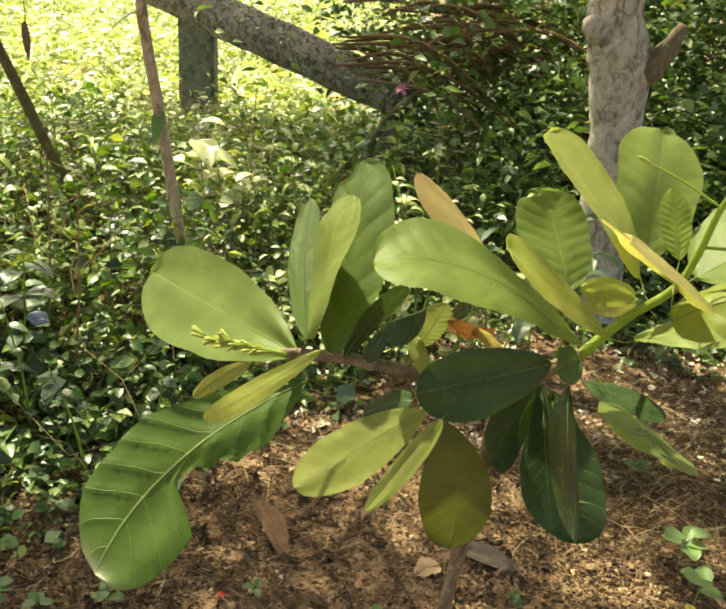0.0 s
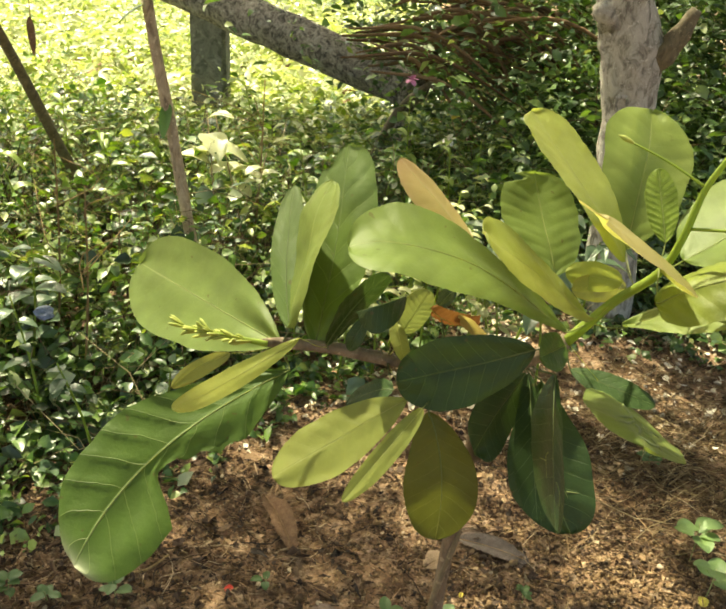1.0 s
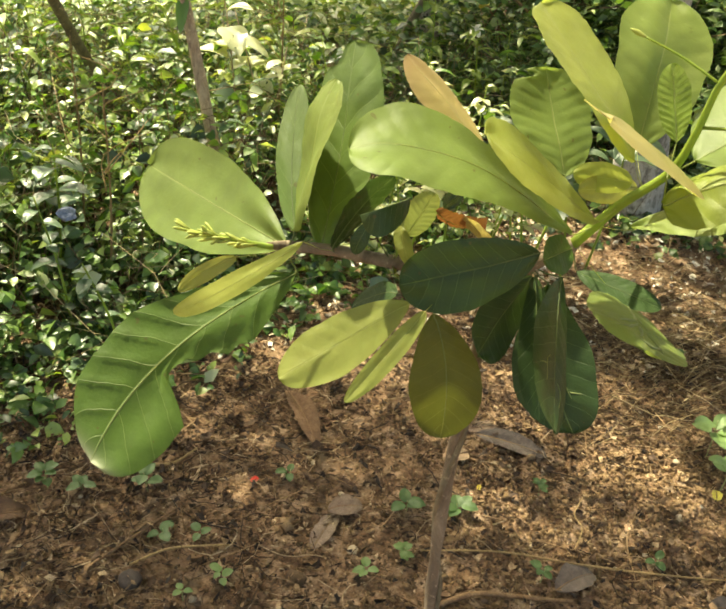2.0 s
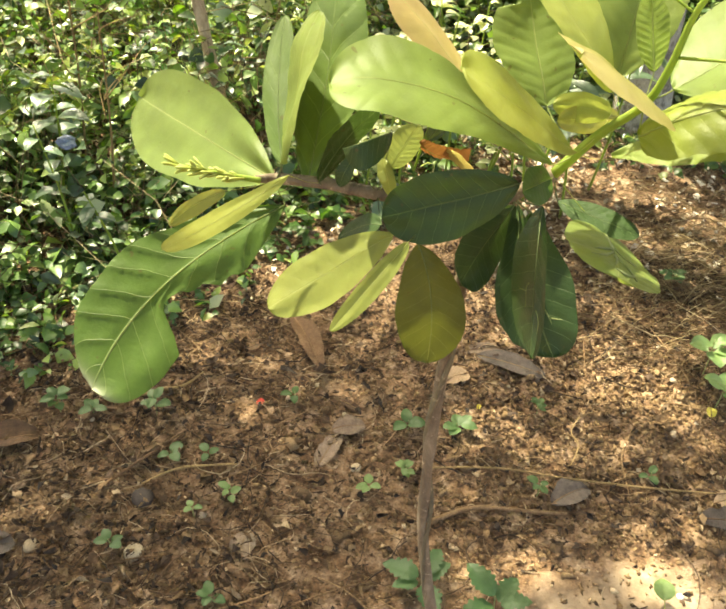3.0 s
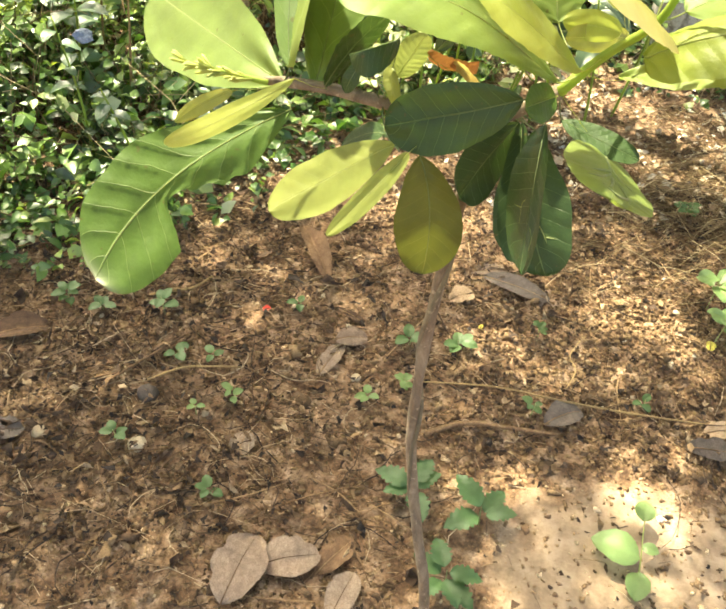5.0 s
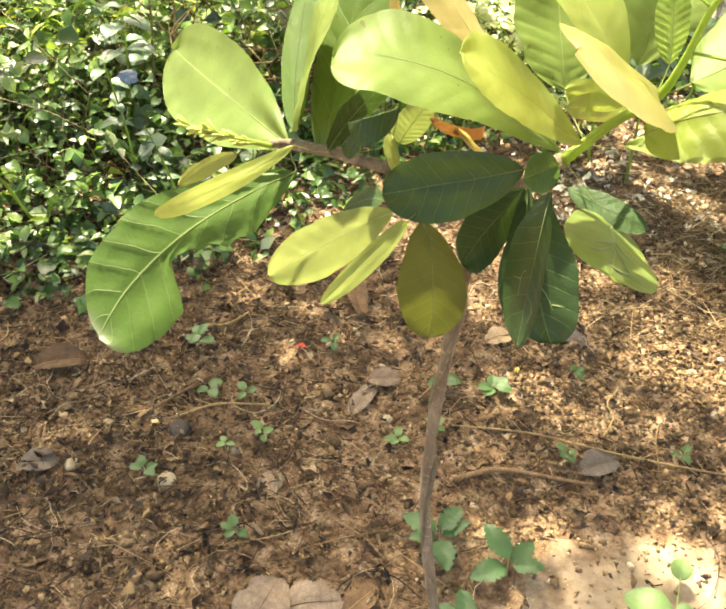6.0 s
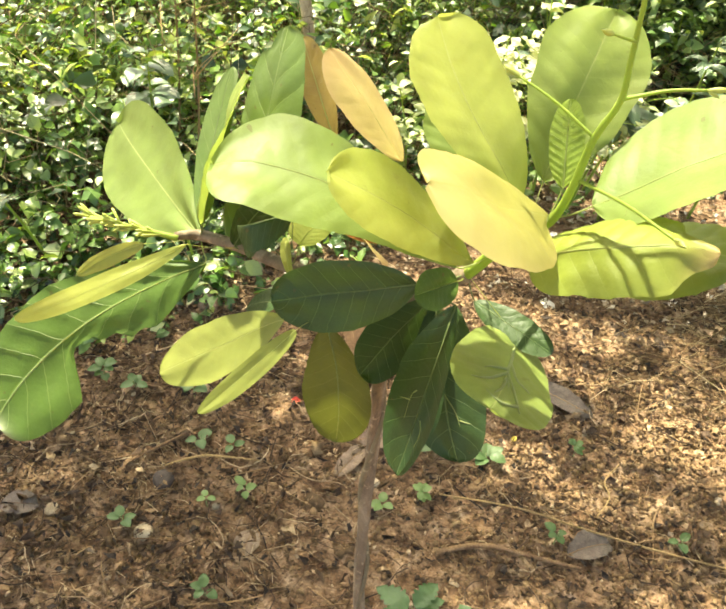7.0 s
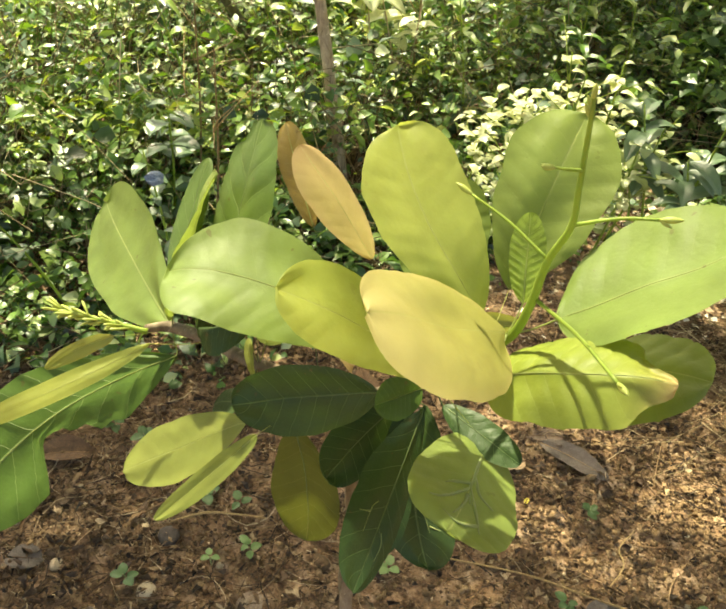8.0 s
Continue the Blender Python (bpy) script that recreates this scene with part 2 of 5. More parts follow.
def soil_material():
    """Damp reddish earth with grit and paler, smoother mud where it has dried."""
    mat, nt, bsdf, out = nodes_of("soil")
    obj = nt.nodes.new("ShaderNodeTexCoord").outputs["Object"]
    big = noise_tex(nt, 3.0, 4.0, coord=obj)
    midn = noise_tex(nt, 24.0, 6.0, 0.65, coord=obj)
    fine = noise_tex(nt, 170.0, 6.0, 0.7, coord=obj)
    grit = add(nt, "ShaderNodeTexVoronoi", Scale=120.0)
    nt.links.new(obj, grit.inputs["Vector"])
    # earth tones; the low spots go darker, with the shade of small gaps painted in
    base = ramp(nt, midn, [(0.36, (0.072, 0.034, 0.013)), (0.47, (0.180, 0.104, 0.052)), (0.56, (0.262, 0.166, 0.096)), (0.66, (0.365, 0.260, 0.170))])
    grain = ramp(nt, fine, [(0.40, (0.62, 0.60, 0.58)), (0.5, (0.97, 0.97, 0.97)), (0.62, (1.25, 1.24, 1.22))])
    base = mix(nt, 1.0, base, grain, 'MULTIPLY')
    stone = math_node(nt, 'GREATER_THAN', math_node(nt, 'SUBTRACT', midn, math_node(nt, 'MULTIPLY', grit.outputs["Distance"], 2.4)), 0.40)
    base = mix(nt, math_node(nt, 'MULTIPLY', stone, 0.5), base, (0.44, 0.31, 0.17))
    # the dried puddle
    sep = nt.nodes.new("ShaderNodeSeparateXYZ")
    nt.links.new(obj, sep.inputs[0])
    dx = math_node(nt, 'DIVIDE', math_node(nt, 'SUBTRACT', sep.outputs["X"], 0.56), 0.30)
    dy = math_node(nt, 'DIVIDE', math_node(nt, 'SUBTRACT', sep.outputs["Y"], 0.66), 0.16)
    rr = math_node(nt, 'SQRT', math_node(nt, 'ADD', math_node(nt, 'MULTIPLY', dx, dx), math_node(nt, 'MULTIPLY', dy, dy)))
    edge = math_node(nt, 'ADD', rr, math_node(nt, 'MULTIPLY_ADD', noise_tex(nt, 9.0, 4.0, coord=obj), 1.4, -0.7))
    mudf = nt.nodes.new("ShaderNodeMapRange")
    mudf.inputs["From Min"].default_value = 1.05
    mudf.inputs["From Max"].default_value = 0.75
    nt.links.new(edge, mudf.inputs["Value"])
    mud = ramp(nt, midn, [(0.38, (0.190, 0.126, 0.070)), (0.5, (0.275, 0.190, 0.113)), (0.62, (0.350, 0.255, 0.165))])
    base = mix(nt, mudf.outputs["Result"], base, mud)
    nt.links.new(base, bsdf.inputs["Base Color"])
    rg = math_node(nt, 'SUBTRACT', 0.92, math_node(nt, 'MULTIPLY', mudf.outputs["Result"], 0.3))
    nt.links.new(rg, bsdf.inputs["Roughness"])
    h = math_node(nt, 'ADD', math_node(nt, 'MULTIPLY', midn, 1.2), math_node(nt, 'ADD', math_node(nt, 'MULTIPLY', fine, 0.5), math_node(nt, 'MULTIPLY', stone, 0.25)))
    h = math_node(nt, 'MULTIPLY', h, math_node(nt, 'SUBTRACT', 1.0, math_node(nt, 'MULTIPLY', mudf.outputs["Result"], 0.55)))
    bump(nt, h, 0.65, 0.010, bsdf.inputs["Normal"])
    return mat


LEAF_LIGHT = leaf_material("leaf_light", (0.146, 0.212, 0.056), (0.270, 0.320, 0.130), glow=0.42, gloss=0.5, show=0.17, spec=0.3)
LEAF_GREEN = leaf_material("leaf_green", (0.055, 0.105, 0.017), (0.17, 0.24, 0.075), glow=0.3, gloss=0.5, show=0.65, spec=0.3)
# the whitish tip is a bright highlight put into the leaf's colour
LEAF_BITTEN = leaf_material("leaf_bitten", (0.062, 0.118, 0.018), (0.24, 0.31, 0.12), glow=0.3, gloss=0.5, veins=9.0, show=0.9, spec=0.3, tip=(0.50, 0.50, 0.38), tip_from=45.0)
LEAF_LIME = leaf_material("leaf_lime", (0.178, 0.240, 0.066), (0.262, 0.304, 0.122), glow=0.43, spots=0.2, show=0.3)
LEAF_YELLOW = leaf_material("leaf_yellow", (0.235, 0.258, 0.078), (0.28, 0.30, 0.12), edge=(0.304, 0.271, 0.059), glow=0.33, spots=0.15, show=0.14)
LEAF_ORANGE = leaf_material("leaf_orange", (0.400, 0.345, 0.150), (0.415, 0.37, 0.18), edge=(0.430, 0.310, 0.165), glow=0.45, spots=0.1, tip=(0.39, 0.255, 0.15), show=0.25)
# green of the shaded leaves, with part of their shade put into the colour
LEAF_SHADE_DARK = leaf_material("leaf_dark", (0.028, 0.058, 0.015), (0.15, 0.22, 0.09), glow=0.2, gloss=0.42, show=0.7, spec=0.3)
LEAF_BRONZE = leaf_material("leaf_bronze", (0.080, 0.092, 0.020), (0.176, 0.180, 0.066), glow=0.32, show=0.5)
LEAF_CRINKLED = leaf_material("leaf_crinkled", (0.238, 0.178, 0.050), (0.290, 0.264, 0.099), glow=0.33, veins=12.0, show=0.6)
LEAF_CRINKLED_PALE = leaf_material("leaf_crinkled_pale", (0.17, 0.21, 0.080), (0.30, 0.29, 0.14), glow=0.33, veins=9.0, show=0.7)
LEAF_PLEATED = leaf_material("leaf_pleated", (0.17, 0.24, 0.04), (0.44, 0.49, 0.20), glow=0.33, veins=12.0, spots=0.0, show=0.9)
LEAF_TIPPED = leaf_material("leaf_tipped", (0.165, 0.215, 0.036), (0.30, 0.33, 0.12), glow=0.33, spots=0.1, tip=(0.42, 0.27, 0.15), tip_from=9.0)
LEAF_FLUSH = leaf_material("leaf_flush", (0.290, 0.340, 0.096), (0.33, 0.36, 0.15), glow=0.5, spots=0.1, show=0.14)
LEAF_WARM = leaf_material("leaf_warm", (0.228, 0.270, 0.072), (0.29, 0.31, 0.12), glow=0.45, spots=0.2, show=0.3)
LEAF_QUILTED = leaf_material("leaf_quilted", (0.085, 0.140, 0.034), (0.21, 0.28, 0.10), glow=0.32, gloss=0.45, veins=7.0, show=0.6, spec=0.35)
LEAF_DRY = leaf_material("leaf_dry", (0.238, 0.106, 0.040), (0.297, 0.178, 0.079), glow=0.15, gloss=0.7)
STEM_GREEN = leaf_material("stem_green", (0.24, 0.335, 0.060), (0.26, 0.35, 0.080), glow=0.3, spots=0.3)
RIB_PALE = leaf_material("rib_pale", (0.304, 0.344, 0.152), (0.304, 0.344, 0.152), glow=0.15, spots=0.0)
SCAR = leaf_material("gnawed_leaf", (0.215, 0.265, 0.105), (0.23, 0.28, 0.11), glow=0.2, spots=0.6)
RIB_SOFT = leaf_material("rib_soft", (0.27, 0.32, 0.125), (0.27, 0.32, 0.125), glow=0.5, spots=0.5)
RIB_YOUNG = leaf_material("rib_young", (0.36, 0.39, 0.16), (0.36, 0.39, 0.16), glow=0.55, spots=0.2)
RIB_DARK = leaf_material("rib_dark", (0.104, 0.144, 0.056), (0.104, 0.144, 0.056), glow=0.1, spots=0.0)
LEAF_BLUSH = leaf_material("leaf_blush", (0.300, 0.305, 0.100), (0.32, 0.32, 0.12), edge=(0.395, 0.345, 0.150), glow=0.52, spots=0.08, tip=(0.42, 0.36, 0.185), show=0.08)
BUD = leaf_material("bud", (0.36, 0.42, 0.11), (0.40, 0.46, 0.14), glow=0.2, spots=0.2)
STEM_BARK = bark_material("stem_bark", (0.37, 0.30, 0.205), (0.215, 0.162, 0.105), (0.07, 0.05, 0.032), scale=60.0, relief=0.002)
STICK_BARK = bark_material("stick_bark", (0.68, 0.54, 0.36), (0.52, 0.39, 0.25), (0.13, 0.09, 0.055), scale=34.0, relief=0.005, hard=1.5)
DARK_BARK = bark_material("dark_bark", (0.30, 0.25, 0.155), (0.18, 0.148, 0.088), (0.05, 0.041, 0.026), scale=40.0, relief=0.003)
TRUNK_BARK = bark_material("trunk_bark", (0.70, 0.67, 0.58), (0.55, 0.515, 0.435), (0.15, 0.13, 0.10), scale=34.0, stretch=(1.0, 1.0, 0.55), relief=0.010, hard=1.5)
LOG_BARK = bark_material("log_bark", (0.54, 0.50, 0.43), (0.33, 0.295, 0.245), (0.045, 0.04, 0.034), scale=38.0, stretch=(1.0, 1.0, 0.8), relief=0.02, hard=1.8)
CONCRETE = bark_material("old_concrete", (0.36, 0.36, 0.32), (0.25, 0.25, 0.22), (0.10, 0.105, 0.085), scale=14.0, stretch=(1, 1, 1), relief=0.006, hard=1.5)
SOIL = soil_material()
# end stops put deep shade and bright sun spots into single leaves' colour
WEED = foliage_material("weed_leaves", [(0.0, (0.014, 0.042, 0.011)), (0.42, (0.062, 0.160, 0.028)), (0.72, (0.165, 0.305, 0.052)), (0.92, (0.34, 0.46, 0.12)), (1.0, (0.68, 0.71, 0.42))])
WEED_BRIGHT = foliage_material("meadow_leaves", [(0.0, (0.10, 0.19, 0.035)), (0.5, (0.21, 0.31, 0.06)), (1.0, (0.42, 0.47, 0.13))])
# meadow leaves paler than their own green: the glaring sun is put into the colour
SUN_PAINTED_MEADOW = foliage_material("meadow_sun_in_colour", [(0.0, (0.27, 0.37, 0.11)), (0.5, (0.46, 0.53, 0.24)), (1.0, (0.74, 0.76, 0.52))])
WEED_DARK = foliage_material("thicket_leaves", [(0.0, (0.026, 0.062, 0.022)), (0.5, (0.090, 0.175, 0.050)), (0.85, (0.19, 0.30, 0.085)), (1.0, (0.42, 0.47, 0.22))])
# again the darkest and palest leaves stand in for shade gaps and sun spots
WEED_NEAR = foliage_material("low_leaves", [(0.0, (0.014, 0.034, 0.014)), (0.42, (0.066, 0.145, 0.034)), (0.75, (0.160, 0.265, 0.062)), (0.94, (0.30, 0.38, 0.12)), (1.0, (0.55, 0.60, 0.42))])
BLUE_WEED = foliage_material("blue_green_leaves", [(0.0, (0.07, 0.13, 0.075)), (1.0, (0.15, 0.22, 0.13))])
SEEDLING = foliage_material("seedling_leaves", [(0.0, (0.04, 0.105, 0.035)), (0.6, (0.085, 0.165, 0.05)), (1.0, (0.17, 0.26, 0.07))], gloss=0.5)
MUD_LEAF = foliage_material("mud_weed_leaves", [(0.0, (0.12, 0.22, 0.07)), (1.0, (0.22, 0.33, 0.11))], gloss=0.5)
WEED_LOBED = foliage_material("lobed_leaves", [(0.0, (0.035, 0.090, 0.030)), (0.7, (0.065, 0.150, 0.045)), (1.0, (0.14, 0.24, 0.07))], gloss=0.5)
# green leaves in full sun, their overexposed brightness put into the base colour
SUN_PAINTED_LEAF = foliage_material("sun_painted_leaves", [(0.0, (0.50, 0.55, 0.26)), (0.6, (0.68, 0.70, 0.42)), (1.0, (0.80, 0.80, 0.62))])
CANOPY = foliage_material("crown_leaves", [(0.0, (0.06, 0.11, 0.03)), (1.0, (0.12, 0.19, 0.05))], glow=0.4)
# brown leaf bits; the near-black ones also stand in for shade between crumbs
LITTER = dry_material("leaf_litter", [(0.0, (0.012, 0.007, 0.004)), (0.35, (0.060, 0.032, 0.015)), (0.6, (0.150, 0.085, 0.040)), (0.86, (0.270, 0.172, 0.084)), (1.0, (0.520, 0.400, 0.250))])
PALE_LITTER = dry_material("pale_litter", [(0.0, (0.16, 0.09, 0.045)), (0.4, (0.36, 0.27, 0.17)), (0.75, (0.60, 0.53, 0.40)), (1.0, (0.82, 0.78, 0.68))])
STRAW = dry_material("straw", [(0.0, (0.014, 0.008, 0.005)), (0.4, (0.083, 0.046, 0.021)), (0.75, (0.295, 0.189, 0.098)), (1.0, (0.610, 0.489, 0.317))])
DRY_GRASS = dry_material("dry_grass", [(0.0, (0.05, 0.03, 0.013)), (0.45, (0.20, 0.135, 0.06)), (0.8, (0.42, 0.32, 0.165)), (1.0, (0.70, 0.58, 0.36))])
PEBBLE = dry_material("pebbles", [(0.0, (0.143, 0.078, 0.038)), (0.6, (0.368, 0.235, 0.119)), (1.0, (0.675, 0.529, 0.342))])
CLOD = dry_material("clods", [(0.0, (0.055, 0.030, 0.012)), (0.5, (0.165, 0.098, 0.042)), (1.0, (0.32, 0.21, 0.105))], relief=0.004)
DEAD_GREY = dry_material("dead_leaf_grey", [(0.25, (0.105, 0.066, 0.044)), (0.5, (0.245, 0.172, 0.118)), (0.75, (0.400, 0.305, 0.215))], island=False, scale=90.0)
DEAD_BROWN = dry_material("dead_leaf_brown", [(0.25, (0.060, 0.030, 0.014)), (0.5, (0.150, 0.082, 0.038)), (0.75, (0.275, 0.165, 0.082))], island=False, scale=90.0)
DEAD_DARK = dry_material("dead_leaf_dark", [(0.25, (0.045, 0.033, 0.026)), (0.5, (0.105, 0.080, 0.062)), (0.75, (0.190, 0.150, 0.118))], island=False, scale=90.0)
CREAM = dry_material("cream_stone", [(0.25, (0.33, 0.25, 0.15)), (0.75, (0.54, 0.44, 0.30))], island=False, scale=70.0, spotty=0.3)
TWIG = dry_material("twig", [(0.25, (0.073, 0.038, 0.017)), (0.5, (0.208, 0.120, 0.055)), (0.75, (0.395, 0.259, 0.129))], island=False, scale=80.0)
DRY_STALK = dry_material("dry_stalk", [(0.25, (0.187, 0.120, 0.047)), (0.75, (0.416, 0.288, 0.125))], island=False, scale=80.0)
STONE = dry_material("stone", [(0.25, (0.270, 0.173, 0.092)), (0.75, (0.520, 0.370, 0.229))], island=False, scale=70.0)
BLUE_STUFF = dry_material("blue_plastic", [(0.2, (0.09, 0.12, 0.17)), (0.8, (0.15, 0.20, 0.28))], island=False, scale=40.0, rough=0.5)
RED_PETAL = dry_material("red_petal", [(0.2, (0.55, 0.03, 0.02)), (0.8, (0.75, 0.07, 0.03))], island=False, rough=0.5)
PINK_PETAL = dry_material("pink_petal", [(0.2, (0.65, 0.22, 0.42)), (0.8, (0.80, 0.40, 0.60))], island=False, rough=0.5)
WHITE_PETAL = dry_material("white_petal", [(0.2, (0.75, 0.75, 0.68)), (0.8, (0.85, 0.84, 0.78))], island=False, rough=0.5)
YELLOW_BIT = dry_material("yellow_leaf", [(0.2, (0.52, 0.42, 0.05)), (0.8, (0.66, 0.56, 0.10))], island=False, rough=0.5)



# ---- ground: one sheet, fine near the plant and coarse towards the horizon ----
def spaced(lo, hi, step, far, growth=1.35):
    inner = list(np.arange(lo, hi + 1e-6, step))
    a, b, d = [], [], step
    while (inner[0] if not a else a[-1]) > -far:
        d *= growth
        a.append((inner[0] if not a else a[-1]) - d)
    d = step
    while (inner[-1] if not b else b[-1]) < far:
        d *= growth
        b.append((inner[-1] if not b else b[-1]) + d)
    return np.array(a[::-1] + inner + b)


def ground_z(x, y):
    q = Vector((x, y, 0.0))
    near = max(0.0, 1.0 - max(0.0, math.hypot(x - 0.1, y - 1.2) - 2.5) / 3.0)
    z = 0.010 * noise.noise(q * 3.1)
    rough = 1.0 if not ((x - 0.56) / 0.32) ** 2 + ((y - 0.66) / 0.18) ** 2 < 1 else 0.25
    z += near * rough * (0.006 * noise.noise(q * 16.0) + 0.005 * noise.noise(q * 43.0) + 0.004 * noise.noise(q * 97.0))
    clod = math.exp(-(((x - 0.62) / 0.30) ** 2 + ((y - 1.13) / 0.22) ** 2))
    z += clod * (0.010 + 0.012 * noise.noise(q * 19.0) + 0.006 * abs(noise.noise(q * 61.0)))
    return z


gx, gy = spaced(-0.8, 1.05, 0.006, 400.0), spaced(0.42, 1.75, 0.006, 400.0)
gverts = [(x, y, ground_z(x, y)) for y in gy for x in gx]
nx = len(gx)
gfaces = [(j * nx + i, j * nx + i + 1, (j + 1) * nx + i + 1, (j + 1) * nx + i) for j in range(len(gy) - 1) for i in range(nx - 1)]
ground = part("ground", gverts, gfaces, SOIL)
tagged(ground, "damp reddish brown earth with grit and a dried puddle", "ground", kind="structure")


# ---- the cashew sapling ----
sapling = thing("cashew_sapling", "young cashew sapling with broad green and yellow leaves", "sapling", at=(0.17, 0.41, 0.0))
HOME = Vector(sapling.location)


def local(points):
    return [Vector(p) - HOME for p in points]


LEAF_COUNT = [0]
GRIDS = {}


def leaf(label, material, base, mid, tip, left, right, widest=0.6, blunt=0.5, relief=0.0006, curl=0.0, fold=0.0, notches=(), holes=(), veins=9.0, petiole=None, rows=54, half=10):
    """One leaf of the sapling: a blade with its midrib under it. notches: (side, along, span, depth) eaten out of the edge; holes: (along, across, radius) in the blade."""
    LEAF_COUNT[0] += 1
    seed = LEAF_COUNT[0] * 1.7
    relief *= min(1.0, (Vector(left) - Vector(right)).length / 0.055)
    if notches or holes:
        rows, half = 60, 14
    pts, sv = blade_shape(base, mid, tip, left, right, widest, blunt, rows, half, relief, curl, veins, seed, fold, notches)
    w = 2 * half + 1
    faces = []
    for i in range(rows):
        for j in range(w - 1):
            quad = (i * w + j, i * w + j + 1, (i + 1) * w + j + 1, (i + 1) * w + j)
            s = sum(sv[k][0] for k in quad) / 4
            v = sum(sv[k][1] for k in quad) / 4
            if any(((s - a) * 2.2) ** 2 + ((v - c) * 0.62) ** 2 < r * r * (1 + 0.35 * noise.noise(Vector((s * 19, v * 7, 0.4)))) for a, c, r in holes):
                continue
            faces.append(quad)
    blade = part("leaf", local(pts), faces, material, sapling, label, uvs=[(s, 0.5 + 0.5 * v) for s, v in sv])
    GRIDS[label] = (blade, pts, rows, half)
    size = (Vector(tip) - Vector(base)).length
    line = [pts[i * w + half] for i in range(0, rows + 1, max(1, rows // 10))][:-1]
    if petiole is not None:
        line = [Vector(petiole), (Vector(petiole) + Vector(base)) / 2 - Vector((0, 0, 0.002))] + line
    young = material in (LEAF_YELLOW, LEAF_FLUSH, LEAF_WARM, LEAF_BLUSH, LEAF_ORANGE, LEAF_LIME)
    r0 = (0.1 if material is LEAF_BLUSH else 0.25 if young else 0.65) * min(0.0008, 0.0004 + size * 0.004)
    tv, tf, tu = tube(spline(local(line), 2), [r0 * 1.15, r0, r0 * 0.7, r0 * 0.3], 6)
    part("midrib", tv, tf, RIB_DARK if material in (LEAF_SHADE_DARK, LEAF_BRONZE, LEAF_QUILTED) else RIB_YOUNG if young else RIB_SOFT, blade, uvs=tu)
    return blade


def limb(name, points, radii, material, label="", sides=9, rough=0.12, steps=6):
    v, f, u = tube(spline(local(points), steps), radii, sides, rough, seed=len(points))
    return part(name, v, f, material, sapling, label, uvs=u)


limb("stem", [(0.178, 0.402, -0.03), (0.166, 0.415, 0.15), (0.156, 0.435, 0.30), (0.135, 0.470, 0.40), (0.119, 0.498, 0.50), (0.117, 0.512, 0.60), (0.121, 0.515, 0.70), (0.126, 0.505, 0.80), (0.131, 0.497, 0.885)], [0.0070, 0.0062, 0.0055, 0.0052, 0.0052], STEM_BARK, "slender brown stem with a dry vine twisted round it", 12, 0.22, 8)
limb("branch", [(0.131, 0.497, 0.885), (0.105, 0.500, 0.890), (0.060, 0.506, 0.893), (0.020, 0.520, 0.892), (-0.015, 0.531, 0.888), (-0.027, 0.516, 0.896)], [0.0055, 0.005, 0.0046, 0.0044, 0.003], STEM_BARK, "knobbly brown side branch")
limb("branch", [(0.131, 0.497, 0.885), (0.155, 0.500, 0.900), (0.180, 0.496, 0.920)], [0.0055, 0.005, 0.0055], STEM_BARK, "short brown branch below the green shoot")
TOP = (0.2399, 0.457, 1.1333)
limb("shoot", [(0.180, 0.496, 0.920), (0.200, 0.484, 0.955), (0.2215, 0.472, 0.984), (0.2293, 0.468, 1.010), (0.2339, 0.465, 1.0404), (0.2414, 0.460, 1.0647), (0.2414, 0.459, 1.0846), (0.2410, 0.458, 1.102), (0.2406, 0.457, 1.1184), TOP], [0.0040, 0.0030, 0.0023, 0.0018, 0.0014, 0.0012, 0.0010], STEM_GREEN, "bright green upright shoot", 9, 0.05)


def bud(at, d, size, parent, label=""):
    """A slim pointed bud with a swollen middle."""
    q = Vector(at)
    v_, f_, u_ = tube(spline([q, q + d * 0.0045 * size, q + d * 0.009 * size, q + d * 0.0125 * size], 3), [0.0008 * size, 0.0017 * size, 0.0020 * size, 0.0013 * size, 0.0002], 7)
    part("bud", v_, f_, BUD, parent, label, uvs=u_)


for pts, r in (([(0.2337, 0.465, 1.0417), (0.2128, 0.475, 1.0527), (0.1928, 0.482, 1.0608)], 0.0011), ([(0.242, 0.460, 1.0658), (0.2613, 0.459, 1.0733), (0.2774, 0.458, 1.0761)], 0.0012),
               ([(0.2411, 0.458, 1.0947), (0.2348, 0.448, 1.0997), (0.2295, 0.440, 1.1039)], 0.0010), ([(0.2318, 0.467, 1.015), (0.2519, 0.430, 1.0278), (0.269, 0.389, 1.040)], 0.0013)):
    tendril = limb("flower_stalk", pts, [r * 0.85, r * 0.7, r * 0.6], STEM_GREEN, "thin green side stalk with a small bud", 6, 0.0)
    end = Vector(pts[-1]) - HOME
    out_dir = (Vector(pts[-1]) - Vector(pts[-2])).normalized()
    bud(end, out_dir, 0.8, tendril)
    bud(end, (out_dir + Vector(RNG.normal(0, 0.4, 3))).normalized(), 0.5, tendril)
for k in range(5):
    d = Vector((RNG.normal(0, 0.28), RNG.normal(0, 0.28), 1.0)).normalized()
    bud(Vector(TOP) - HOME - Vector((0, 0, 0.006 + 0.002 * k)), d, 0.65 - 0.06 * k, sapling, "green bud at the top of the shoot" if k == 0 else "")
bud_axis = spline(local([(-0.024, 0.512, 0.897), (-0.050, 0.506, 0.905), (-0.080, 0.498, 0.915)]), 8)
v, f, u = tube(bud_axis, [0.0022, 0.0016, 0.001], 6)
cluster = part("flower_cluster", v, f, STEM_GREEN, sapling, "pale green cluster of closed flower buds", uvs=u)
